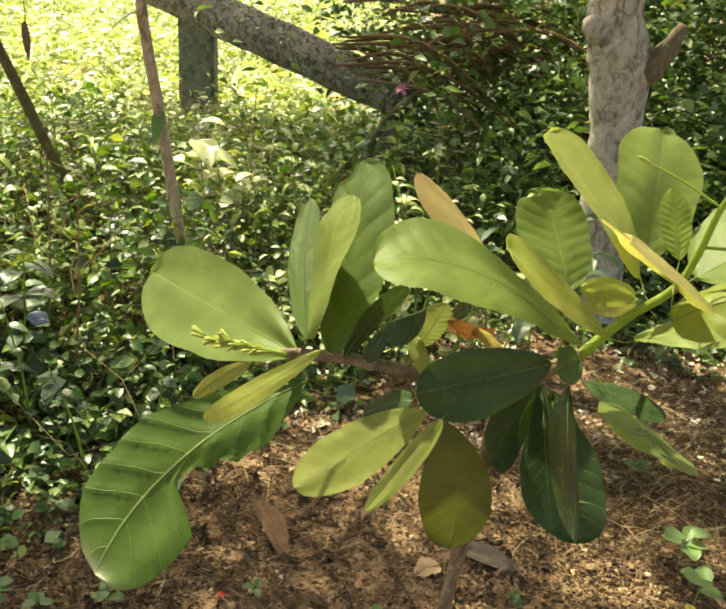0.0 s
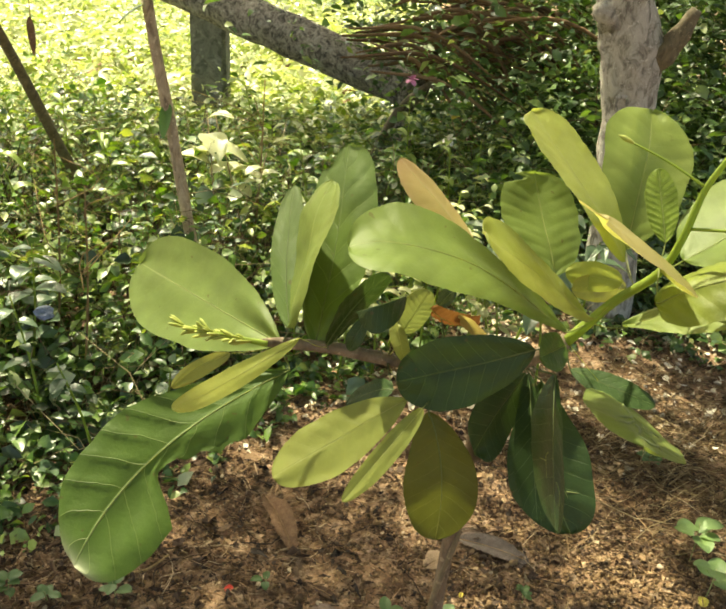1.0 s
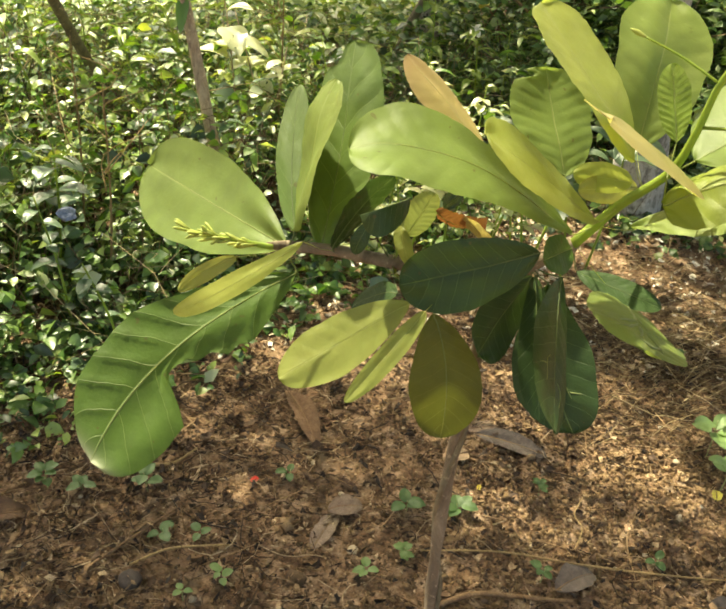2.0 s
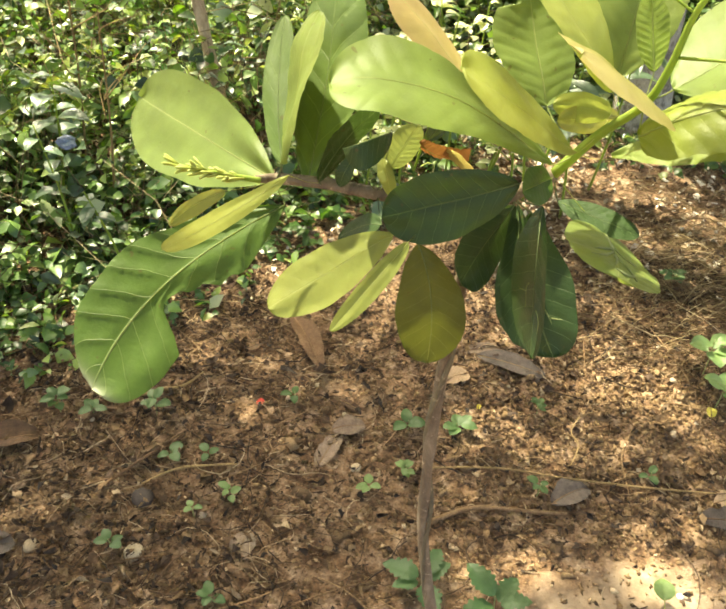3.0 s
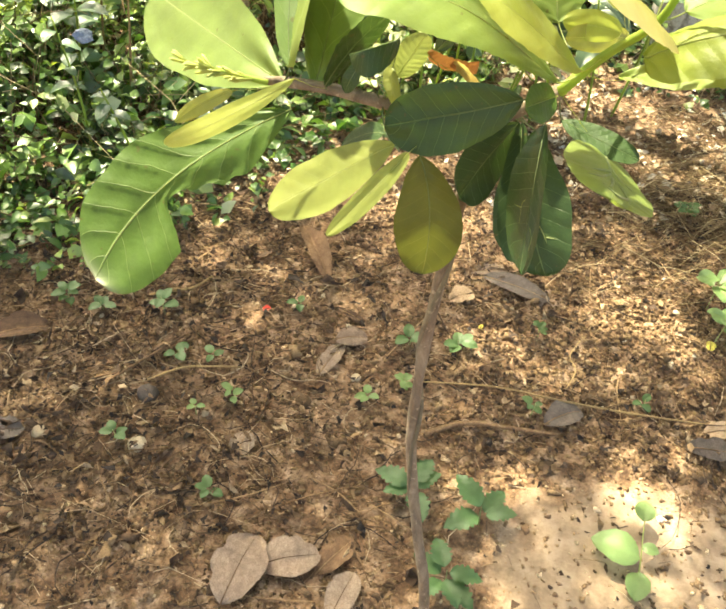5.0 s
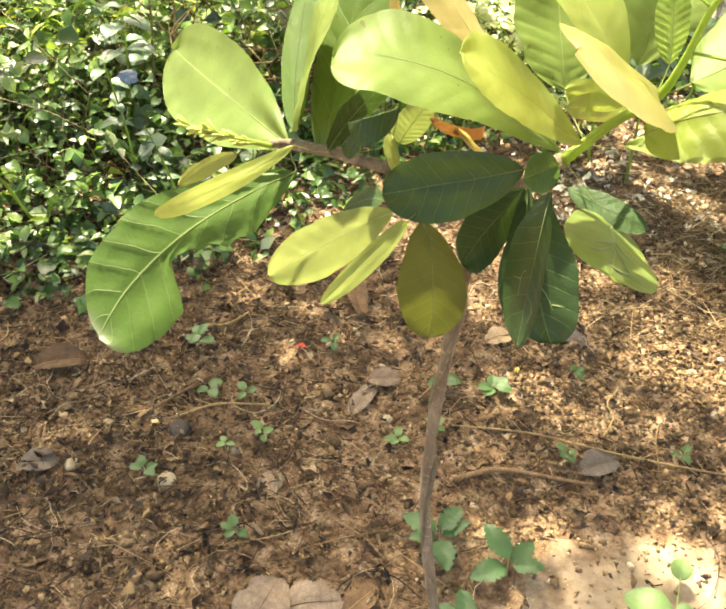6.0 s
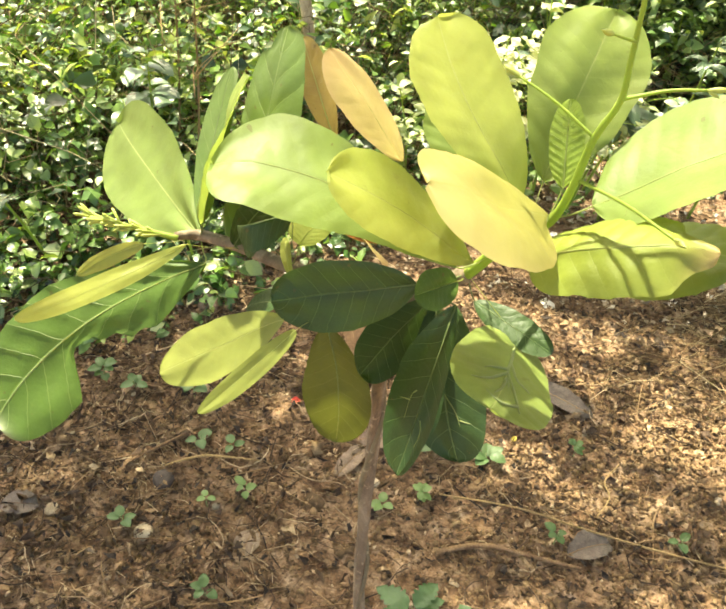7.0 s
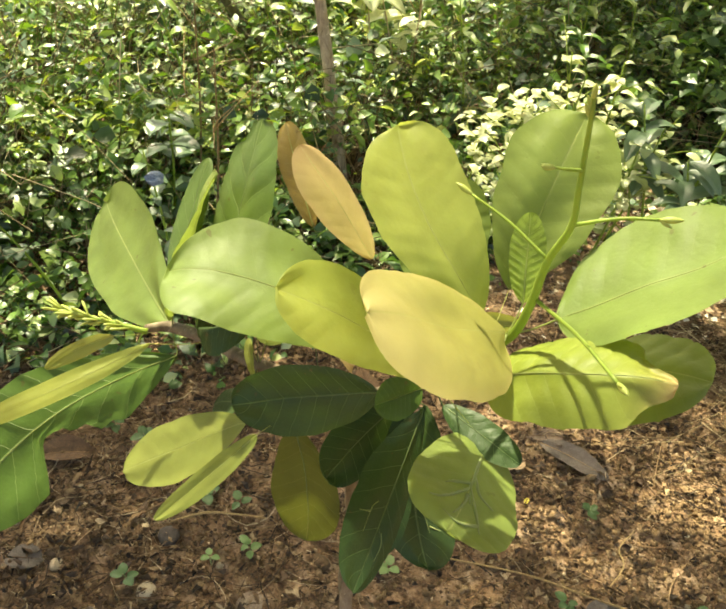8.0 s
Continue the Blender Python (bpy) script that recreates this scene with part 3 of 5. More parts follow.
for k in range(44):
    q = bud_axis[3 + int(k / 44 * (len(bud_axis) - 4))]
    d = ((bud_axis[-1] - bud_axis[0]).normalized() * 1.5 + Vector(RNG.normal(0, 0.62, 3))).normalized()
    ln = RNG.uniform(0.009, 0.019)
    v, f, u = tube([q, q + d * ln * 0.5, q + d * ln * 0.85, q + d * ln], [0.0005, 0.0010, 0.0012, 0.0002], 5)
    part("bud", v, f, BUD, cluster, uvs=u)
# dry vine wound up the stem
vine = []
for k in range(90):
    z = 0.18 + k / 89 * 0.64
    sx = np.interp(z, [0.15, 0.30, 0.40, 0.50, 0.60, 0.70, 0.80], [0.166, 0.156, 0.135, 0.119, 0.117, 0.121, 0.126])
    sy = np.interp(z, [0.15, 0.30, 0.40, 0.50, 0.60, 0.70, 0.80], [0.415, 0.435, 0.470, 0.498, 0.512, 0.515, 0.505])
    a = k * 0.21 + 2.0 + 0.5 * noise.noise(Vector((z * 9, 0, 0)))
    vine.append((sx + 0.0056 * math.cos(a), sy + 0.0056 * math.sin(a), z))
v, f, u = tube(local(vine), [0.0016, 0.0026, 0.0022, 0.0027, 0.0016], 6, 0.3)
part("vine", v, f, DARK_BARK, sapling, "thin dry vine twisted round the stem", uvs=u)



def scar(label, paths, radius, material, name="scar", about="pale gnawed vein"):
    """Raised gnawed lines on a leaf. paths: (along, across) in the blade's own coordinates."""
    blade, pts, rows, half = GRIDS[label]
    w = 2 * half + 1
    for path in paths:
        line = []
        for s, v in path:
            i, j = min(rows, max(0, round(s * rows))), min(2 * half, max(0, round((v + 1) * half)))
            line.append(pts[i * w + j])
        v_, f_, u_ = tube(spline(local(line), 4), [radius, radius * 0.9, radius * 0.35], 5, 0.4, len(path))
        part(name, v_, f_, material, blade, about, uvs=u_)


# the leaves: base, middle and tip of the midrib, then the two half-widths
leaf('broad rounded light green cashew leaf on a side twig', LEAF_LIGHT, (-0.0152, 0.5297, 0.8873), (-0.0799, 0.5943, 0.8862), (-0.1551, 0.6836, 0.8776), (-0.0223, -0.0222, -0.0311), (0.0171, 0.0176, 0.0321), widest=0.68, blunt=0.42, relief=0.0004)
leaf('large drooping green cashew leaf with a bitten edge', LEAF_BITTEN, (-0.0084, 0.5189, 0.8725), (-0.0941, 0.4686, 0.8305), (-0.1381, 0.4117, 0.7809), (-0.0285, 0.0166, 0.0215), (0.0325, -0.0190, -0.0235), widest=0.64, blunt=0.45, notches=((-1, 0.52, 0.07, 0.78), (-1, 0.42, 0.06, 0.55), (-1, 0.33, 0.06, 0.25), (-1, 0.60, 0.02, 0.2)), relief=0.0024, veins=9.0, petiole=(-0.016, 0.531, 0.887))
leaf('narrow pale yellow-green leaf seen nearly on its edge', LEAF_FLUSH, (0.0008, 0.4749, 0.9234), (-0.0349, 0.4432, 0.9119), (-0.0605, 0.3763, 0.9295), (-0.0046, 0.0032, 0.0042), (0.0049, -0.0034, -0.0045), widest=0.62, blunt=0.4, relief=0.0003, petiole=(0.020, 0.520, 0.892))
leaf('small yellowish young leaf beside the flower buds', LEAF_YELLOW, (-0.0497, 0.5090, 0.8896), (-0.0693, 0.4940, 0.8856), (-0.0834, 0.4725, 0.8828), (-0.0025, 0.0014, 0.0048), (0.0031, -0.0018, -0.0059), widest=0.5, petiole=(-0.016, 0.531, 0.887))
leaf('tall quilted green leaf with a curled brown tip', LEAF_QUILTED, (0.0093, 0.5241, 0.8911), (0.0200, 0.5746, 0.9515), (0.0265, 0.6250, 1.0110), (-0.0235, 0.0115, -0.0072), (0.0275, -0.0131, 0.0081), widest=0.58, relief=0.0015, veins=7.0, curl=0.0, notches=((1, 0.93, 0.05, 0.35),), blunt=0.42, petiole=(0.020, 0.520, 0.892))
leaf('yellow-green folded leaf with brown blotches', LEAF_LIME, (-0.0097, 0.5238, 0.9045), (-0.0008, 0.5471, 0.9599), (0.0175, 0.5626, 1.0015), (-0.0113, 0.0439, -0.0144), (0.0127, -0.0438, 0.0139), widest=0.5, petiole=(-0.016, 0.531, 0.887))
leaf('slim green leaf standing behind a yellow one', LEAF_QUILTED, (-0.0096, 0.5237, 0.9046), (-0.0158, 0.5698, 0.9420), (-0.0139, 0.6159, 0.9795), (-0.0119, 0.0013, -0.0022), (0.0119, -0.0013, 0.0022), widest=0.5, petiole=(-0.016, 0.531, 0.887))
# dark leaves from here on carry shade in their base colour
leaf('narrow dark green leaf in the shade', LEAF_SHADE_DARK, (0.0178, 0.5120, 0.8984), (0.0353, 0.5150, 0.9277), (0.0583, 0.5200, 0.9521), (0.0072, 0.0120, -0.0116), (-0.0069, -0.0120, 0.0113), widest=0.55, relief=0.0012, petiole=(0.020, 0.520, 0.892))
leaf('small curled dark green leaf over the branch', LEAF_SHADE_DARK, (0.0683, 0.4900, 0.9502), (0.0515, 0.4700, 0.9530), (0.0373, 0.4750, 0.9447), (-0.0034, 0.0160, -0.0120), (0.0032, -0.0070, -0.0150), widest=0.55, blunt=0.4, relief=0.0025, veins=5.0, petiole=(0.060, 0.506, 0.893))
leaf('very small dark green leaf hanging by the branch', LEAF_SHADE_DARK, (0.0430, 0.5000, 0.9266), (0.0379, 0.4950, 0.9173), (0.0331, 0.4950, 0.9046), (-0.0052, 0.0050, 0.0002), (0.0051, -0.0050, -0.0002), widest=0.55, petiole=(0.060, 0.506, 0.893))
leaf('small bluish green leaf deep in the crown', LEAF_SHADE_DARK, (0.0947, 0.5200, 0.9293), (0.1005, 0.5300, 0.9328), (0.1068, 0.5400, 0.9333), (0.0054, 0.0040, -0.0055), (-0.0053, -0.0040, 0.0054), widest=0.5, petiole=(0.105, 0.500, 0.890))
leaf('small olive green leaf hanging from the branch', LEAF_WARM, (0.0636, 0.4900, 0.9300), (0.0659, 0.4800, 0.9215), (0.0710, 0.4750, 0.9079), (-0.0058, 0.0060, -0.0022), (0.0057, -0.0060, 0.0022), widest=0.5, petiole=(0.060, 0.506, 0.893))
leaf('pale crinkled young leaf behind the branch', LEAF_CRINKLED_PALE, (0.0689, 0.5000, 0.9178), (0.0765, 0.5050, 0.9313), (0.0861, 0.5150, 0.9435), (0.0101, 0.0080, -0.0094), (-0.0097, -0.0080, 0.0092), widest=0.5, relief=0.0013, petiole=(0.060, 0.506, 0.893))
leaf('dry orange-brown curled leaf caught in the crown', LEAF_DRY, (0.0883, 0.5150, 0.9306), (0.1008, 0.5100, 0.9231), (0.1236, 0.5200, 0.9061), (-0.0012, 0.0120, -0.0109), (0.0010, -0.0120, 0.0105), widest=0.45, curl=0.008, relief=0.0015)
leaf('pale orange curled flap of a dry leaf', LEAF_ORANGE, (0.1030, 0.5100, 0.9290), (0.1163, 0.5030, 0.9246), (0.1296, 0.5000, 0.9231), (0.0007, 0.0080, -0.0092), (-0.0008, -0.0080, 0.0088), widest=0.6, curl=-0.006, relief=0.0012)
leaf('long pale green cashew leaf with insect specks', LEAF_LIGHT, (0.1727, 0.4812, 0.9352), (0.0885, 0.4740, 0.9884), (0.0286, 0.4655, 0.9938), (-0.0002, -0.0351, -0.0099), (-0.0000, 0.0375, 0.0100), widest=0.66, blunt=0.45, relief=0.0008, holes=((0.74, 0.35, 0.016),), petiole=(0.190, 0.490, 0.938))
leaf('lime green oval leaf of the young flush', LEAF_FLUSH, (0.1832, 0.4667, 0.9511), (0.1394, 0.4577, 0.9865), (0.1044, 0.4391, 1.0165), (0.0024, -0.0237, -0.0072), (-0.0024, 0.0281, 0.0090), widest=0.6, petiole=(0.200, 0.484, 0.955))
leaf('pinkish orange young leaf glowing in the light', LEAF_BLUSH, (0.2185, 0.4662, 0.9897), (0.1905, 0.4336, 1.0175), (0.1610, 0.4050, 1.0400), (0.0215, -0.0334, -0.0140), (-0.0201, 0.0280, 0.0071), widest=0.5, blunt=0.36, relief=0.0004)
leaf('tall yellow-green young leaf of the upper flush', LEAF_FLUSH, (0.2045, 0.4861, 0.9842), (0.1685, 0.4974, 1.0333), (0.1416, 0.5374, 1.0640), (-0.0190, -0.0319, 0.0055), (0.0216, 0.0290, -0.0016), widest=0.6, blunt=0.45, relief=0.0007, petiole=(0.210, 0.477, 0.971))
leaf('wide rounded light green leaf behind the shoot', LEAF_LIME, (0.2157, 0.5214, 0.9790), (0.2285, 0.5533, 1.0258), (0.2421, 0.5981, 1.0564), (-0.0308, 0.0004, 0.0101), (0.0323, -0.0032, -0.0079), widest=0.62, blunt=0.42, relief=0.0008, petiole=(0.210, 0.477, 0.971))
leaf('blunt green leaf with a notched tip', LEAF_LIGHT, (0.1750, 0.5341, 0.9513), (0.1689, 0.5621, 0.9800), (0.1629, 0.5900, 1.0087), (-0.0319, -0.0080, 0.0011), (0.0286, 0.0093, -0.0030), widest=0.6, blunt=0.35, relief=0.0008, notches=((1, 0.93, 0.03, 0.5),), petiole=(0.190, 0.490, 0.938))
leaf('orange-tinted young leaf behind the pale one', LEAF_ORANGE, (0.1231, 0.5626, 0.9533), (0.0917, 0.5805, 0.9853), (0.0635, 0.5944, 1.0119), (-0.0110, -0.0141, -0.0036), (0.0071, 0.0138, -0.0002), widest=0.55)
leaf('crinkled reddish young leaf', LEAF_CRINKLED, (0.0560, 0.6400, 0.9170), (0.0300, 0.6780, 0.9470), (0.0100, 0.7110, 0.9660), (-0.0122, -0.0020, -0.0075), (0.0115, 0.0027, 0.0061), widest=0.55, relief=0.0020)
leaf('large light green leaf with a pale midrib', LEAF_LIGHT, (0.2446, 0.4953, 0.9833), (0.2861, 0.4995, 1.0148), (0.3318, 0.5040, 1.0494), (-0.0064, 0.0552, 0.0012), (0.0028, -0.0508, 0.0031), widest=0.55, relief=0.0006, petiole=(0.220, 0.470, 0.987))
leaf('folded bright green leaf with a curled pinkish tip', LEAF_TIPPED, (0.2148, 0.4500, 0.9730), (0.2551, 0.4350, 1.0004), (0.3007, 0.4300, 1.0081), (0.0091, 0.0346, -0.0025), (0.0008, -0.0225, -0.0147), widest=0.45, blunt=0.4, relief=0.0012, notches=((1, 0.95, 0.16, 0.55), (-1, 0.97, 0.15, 0.45), (1, 0.80, 0.02, 0.12)), petiole=(0.220, 0.470, 0.987))
leaf('broad bright green leaf below a folded one', LEAF_LIME, (0.2198, 0.5053, 0.9284), (0.2792, 0.4860, 0.9629), (0.3258, 0.4727, 0.9791), (0.0107, 0.0328, -0.0014), (-0.0113, -0.0408, -0.0025), widest=0.62, relief=0.0015, petiole=(0.190, 0.490, 0.938))
leaf('dark green cashew leaf in the middle of the crown', LEAF_SHADE_DARK, (0.1526, 0.4688, 0.9268), (0.1089, 0.4709, 0.9101), (0.0639, 0.4530, 0.9077), (0.0065, -0.0074, -0.0240), (-0.0055, 0.0054, 0.0211), widest=0.6, blunt=0.45, petiole=(0.180, 0.496, 0.920))
leaf('small round green leaf at the twig joint', LEAF_GREEN, (0.1749, 0.4826, 0.9234), (0.1639, 0.4696, 0.9259), (0.1529, 0.4565, 0.9284), (0.0063, -0.0071, -0.0093), (-0.0031, 0.0048, 0.0116), widest=0.55, blunt=0.45, petiole=(0.180, 0.496, 0.920))
leaf('yellow-green leaf half in shade', LEAF_WARM, (0.0719, 0.4557, 0.8933), (0.0300, 0.4474, 0.8669), (-0.0120, 0.4351, 0.8416), (0.0095, -0.0151, -0.0095), (-0.0087, 0.0163, 0.0076), widest=0.6, petiole=(0.060, 0.506, 0.893))
leaf('narrow folded yellow-green leaf', LEAF_WARM, (0.0813, 0.4472, 0.8922), (0.0574, 0.4229, 0.8734), (0.0330, 0.3950, 0.8578), (0.0065, -0.0037, -0.0035), (-0.0046, 0.0011, 0.0048), widest=0.5, petiole=(0.105, 0.500, 0.890))
leaf('slim dark leaf behind the yellow pair', LEAF_SHADE_DARK, (0.0634, 0.4653, 0.8938), (0.0483, 0.4762, 0.8838), (0.0332, 0.4871, 0.8659), (0.0018, 0.0088, 0.0049), (-0.0018, -0.0088, -0.0049), widest=0.5, petiole=(0.060, 0.506, 0.893))
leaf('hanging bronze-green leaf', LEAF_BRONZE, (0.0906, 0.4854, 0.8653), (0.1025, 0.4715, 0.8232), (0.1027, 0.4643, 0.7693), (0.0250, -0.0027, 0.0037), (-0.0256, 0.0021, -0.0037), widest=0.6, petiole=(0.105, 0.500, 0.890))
leaf('wavy dark green leaf in the shade', LEAF_SHADE_DARK, (0.1587, 0.5068, 0.8870), (0.1381, 0.4864, 0.8667), (0.1175, 0.4659, 0.8464), (0.0133, 0.0057, -0.0193), (-0.0152, -0.0002, 0.0156), widest=0.6, curl=0.006, petiole=(0.155, 0.500, 0.900))
leaf('long hanging dark green leaf with pale scars', LEAF_SHADE_DARK, (0.1756, 0.4933, 0.8951), (0.1688, 0.4427, 0.8698), (0.1606, 0.3847, 0.8502), (0.0091, 0.0037, -0.0120), (-0.0188, -0.0055, 0.0197), widest=0.62, petiole=(0.155, 0.500, 0.900))
leaf('second hanging dark green leaf', LEAF_SHADE_DARK, (0.1735, 0.5154, 0.8761), (0.1756, 0.4792, 0.8354), (0.1936, 0.4491, 0.7938), (0.0274, -0.0020, 0.0083), (-0.0274, 0.0020, -0.0083), widest=0.62, petiole=(0.155, 0.500, 0.900))
leaf('hanging dark leaf partly hidden by another', LEAF_SHADE_DARK, (0.1622, 0.5115, 0.8847), (0.1634, 0.4741, 0.8497), (0.1646, 0.4367, 0.8146), (0.0137, 0.0010, -0.0006), (-0.0137, -0.0010, 0.0006), widest=0.6, petiole=(0.155, 0.500, 0.900))
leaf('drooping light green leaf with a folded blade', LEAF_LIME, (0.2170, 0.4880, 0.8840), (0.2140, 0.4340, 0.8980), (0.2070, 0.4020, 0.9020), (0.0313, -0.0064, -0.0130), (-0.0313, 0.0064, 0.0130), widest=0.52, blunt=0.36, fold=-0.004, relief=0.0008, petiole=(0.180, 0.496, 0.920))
leaf('dark leaf below the drooping light one', LEAF_SHADE_DARK, (0.1867, 0.4986, 0.8969), (0.2132, 0.4852, 0.8922), (0.2398, 0.4717, 0.8874), (0.0055, 0.0090, 0.0040), (-0.0055, -0.0090, -0.0040), widest=0.55, petiole=(0.180, 0.496, 0.920))
leaf('small pleated unfolding leaf on the shoot', LEAF_PLEATED, (0.2253, 0.4823, 0.9998), (0.2233, 0.4961, 1.0193), (0.2212, 0.5100, 1.0388), (-0.0095, 0.0016, -0.0021), (0.0096, -0.0012, 0.0019), widest=0.55, relief=0.0020, veins=11.0, petiole=(0.220, 0.470, 0.987))
leaf('small yellow leaf under the flush', LEAF_FLUSH, (0.2112, 0.5017, 0.9636), (0.1916, 0.5010, 0.9663), (0.1719, 0.5004, 0.9689), (0.0011, 0.0040, 0.0089), (-0.0011, -0.0040, -0.0089), widest=0.5, petiole=(0.200, 0.484, 0.955))
leaf('short yellow leaf under the flush', LEAF_YELLOW, (0.2247, 0.5300, 0.9468), (0.1988, 0.5068, 0.9559), (0.1730, 0.4836, 0.9651), (-0.0002, 0.0038, 0.0091), (0.0002, -0.0038, -0.0091), widest=0.5, petiole=(0.200, 0.484, 0.955))

scar('drooping light green leaf with a folded blade', [[(0.18, 0.0), (0.32, 0.05), (0.45, 0.02), (0.55, 0.08)], [(0.45, 0.02), (0.55, 0.2), (0.66, 0.35), (0.72, 0.5)], [(0.45, 0.02), (0.56, -0.2), (0.66, -0.4), (0.7, -0.6)], [(0.36, 0.05), (0.44, 0.25), (0.48, 0.5)], [(0.5, 0.05), (0.62, 0.0), (0.74, -0.08)], [(0.66, 0.35), (0.75, 0.2), (0.8, 0.0), (0.77, -0.3)], [(0.4, 0.0), (0.47, -0.3), (0.5, -0.45)]], 0.0011, SCAR)
scar('long hanging dark green leaf with pale scars', [[(0.55, -0.3), (0.6, -0.45), (0.7, -0.4)], [(0.62, -0.4), (0.63, -0.7)], [(0.66, 0.2), (0.72, 0.45), (0.8, 0.4)]], 0.0005, SCAR)
scar('second hanging dark green leaf', [[(0.55, 0.0), (0.65, 0.25), (0.75, 0.3)], [(0.6, -0.1), (0.7, -0.35), (0.76, -0.6)], [(0.7, 0.3), (0.72, 0.6)]], 0.0005, SCAR)

# ---- wild plants: stems with many small leaves, in patches ----
def leaf_kites(centres, dirs, normals, lengths, widths, droop=0.18, ragged=0.0):
    """Folded ovate leaves, six triangles each, as arrays."""
    c, d, n = (np.asarray(a, float) for a in (centres, dirs, normals))
    d /= np.linalg.norm(d, axis=1)[:, None] + 1e-9
    s = np.cross(d, n)
    s /= np.linalg.norm(s, axis=1)[:, None] + 1e-9
    n = np.cross(s, d)
    ln, w = np.asarray(lengths)[:, None], np.asarray(widths)[:, None]
    b = c
    m1 = c + d * ln * 0.38
    m2 = c + d * ln * 0.72 - n * ln * droop * 0.35
    t = c + d * ln - n * ln * droop
    l1 = m1 + s * w * 0.5 + n * w * 0.16
    r1 = m1 - s * w * 0.5 + n * w * 0.16
    l2 = m2 + s * w * 0.36 + n * w * 0.10
    r2 = m2 - s * w * 0.36 + n * w * 0.10
    verts = np.stack([b, m1, m2, t, l1, r1, l2, r2], 1)
    if ragged:
        verts = verts + RNG.normal(0, ragged, verts.shape) * ln[:, None]
    verts = verts.reshape(-1, 3)
    k = np.arange(len(c))[:, None] * 8
    tri = np.array([[0, 1, 4], [0, 5, 1], [1, 2, 6], [1, 6, 4], [1, 5, 7], [1, 7, 2], [2, 3, 6], [2, 7, 3]])
    faces = (k[:, :, None] + tri[None]).reshape(-1, 3)
    return verts, faces


def stuff_mesh(name, verts, faces, material, label, category):
    me = bpy.data.meshes.new(name)
    me.vertices.add(len(verts))
    me.vertices.foreach_set("co", np.asarray(verts, dtype=np.float32).ravel())
    faces = np.asarray(faces, dtype=np.int32)
    k = faces.shape[1]
    me.loops.add(faces.size)
    me.loops.foreach_set("vertex_index", faces.ravel())
    me.polygons.add(len(faces))
    me.polygons.foreach_set("loop_start", np.arange(0, faces.size, k, dtype=np.int32))
    me.materials.append(material)
    me.update(calc_edges=True)
    me.validate()
    return tagged(new(name, me), label, category, kind="stuff")


def stalks(a, b, radius, bow=0.05):
    """Thin three-sided stalks from a to b with one bend, as arrays of quads."""
    a, b = np.asarray(a, float), np.asarray(b, float)
    ln = np.linalg.norm(b - a, axis=1)[:, None]
    mid = (a + b) / 2 + RNG.normal(0, 1, a.shape) * ln * bow
    r = np.asarray(radius)[:, None]
    verts = []
    for q, k in ((a, 1.0), (mid, 0.8), (b, 0.35)):
        for t in range(3):
            ang = t * 2.0944
            u = np.array([math.cos(ang), math.sin(ang), 0.0])
            w = np.array([0.0, math.cos(ang), math.sin(ang)])
            flat = np.abs((b - a)[:, 2:3]) < 0.5 * ln
            verts.append(q + np.where(flat, w, u) * r * k)
    verts = np.stack(verts, 1).reshape(-1, 3)
    quads = np.array([[0, 1, 4, 3], [1, 2, 5, 4], [2, 0, 3, 5], [3, 4, 7, 6], [4, 5, 8, 7], [5, 3, 6, 8]])
    return verts, (np.arange(len(a))[:, None, None] * 9 + quads[None]).reshape(-1, 4)


def patch(name, spots, height, per_stem, size, material, label, category, lean=0.35, up=0.55, slim=0.55, stem_mat=None, base_z=0.0):
    """A patch of small plants. spots: x, y rows; height: function of x, y."""
    n = len(spots)
    hgt = np.array([height(x, y) for x, y in spots]) * RNG.uniform(0.55, 1.1, n)
    foot = np.column_stack([spots, np.full(n, base_z - 0.01)])
    tipp = foot + np.column_stack([RNG.normal(0, lean, n) * hgt, RNG.normal(0, lean, n) * hgt, hgt])
    idx = np.repeat(np.arange(n), per_stem)
    f = RNG.uniform(0.25, 1.0, len(idx)) ** 0.7
    c = foot[idx] * (1 - f[:, None]) + tipp[idx] * f[:, None] + RNG.normal(0, 0.012, (len(idx), 3))
    ang = RNG.uniform(0, 2 * math.pi, len(idx))
    tilt = RNG.normal(0.05, 0.35, len(idx))
    d = np.column_stack([np.cos(ang) * np.cos(tilt), np.sin(ang) * np.cos(tilt), np.sin(tilt)])
    nrm = np.column_stack([RNG.normal(0, up, len(idx)), RNG.normal(0, up, len(idx)), np.ones(len(idx))])
    ln = size * np.minimum(RNG.lognormal(0, 0.5, len(idx)), 1.9)
    v, fc = leaf_kites(c, d, nrm, ln, ln * slim * RNG.uniform(0.6, 1.4, len(idx)), droop=0.25, ragged=0.02)
    stuff_mesh(name, v, fc, material, label, category)
    if stem_mat is not None:
        sv, sf = stalks(foot, tipp, RNG.uniform(0.0012, 0.0026, n))
        stuff_mesh(name + "_stalks", sv, sf, stem_mat, "thin brown and green stalks of " + category, category)


def sow(n, x0, x1, y0, y1, keep):
    """n random spots in the rectangle where keep(x, y) allows."""
    out = []
    while len(out) < n:
        x, y = RNG.uniform(x0, x1), RNG.uniform(y0, y1)
        if RNG.uniform() < keep(x, y):
            out.append((x, y))
    return np.array(out)


def smooth(a, b, x):
    t = min(1.0, max(0.0, (x - a) / (b - a)))
    return t * t * (3 - 2 * t)


def cover_edge(x):
    """Where the wild plants begin, by x."""
    return float(np.interp(x, [-2.0, -0.75, -0.45, -0.1, 0.3, 0.7, 1.2, 2.5], [1.05, 1.30, 1.52, 1.86, 2.2, 2.4, 2.25, 1.9]))


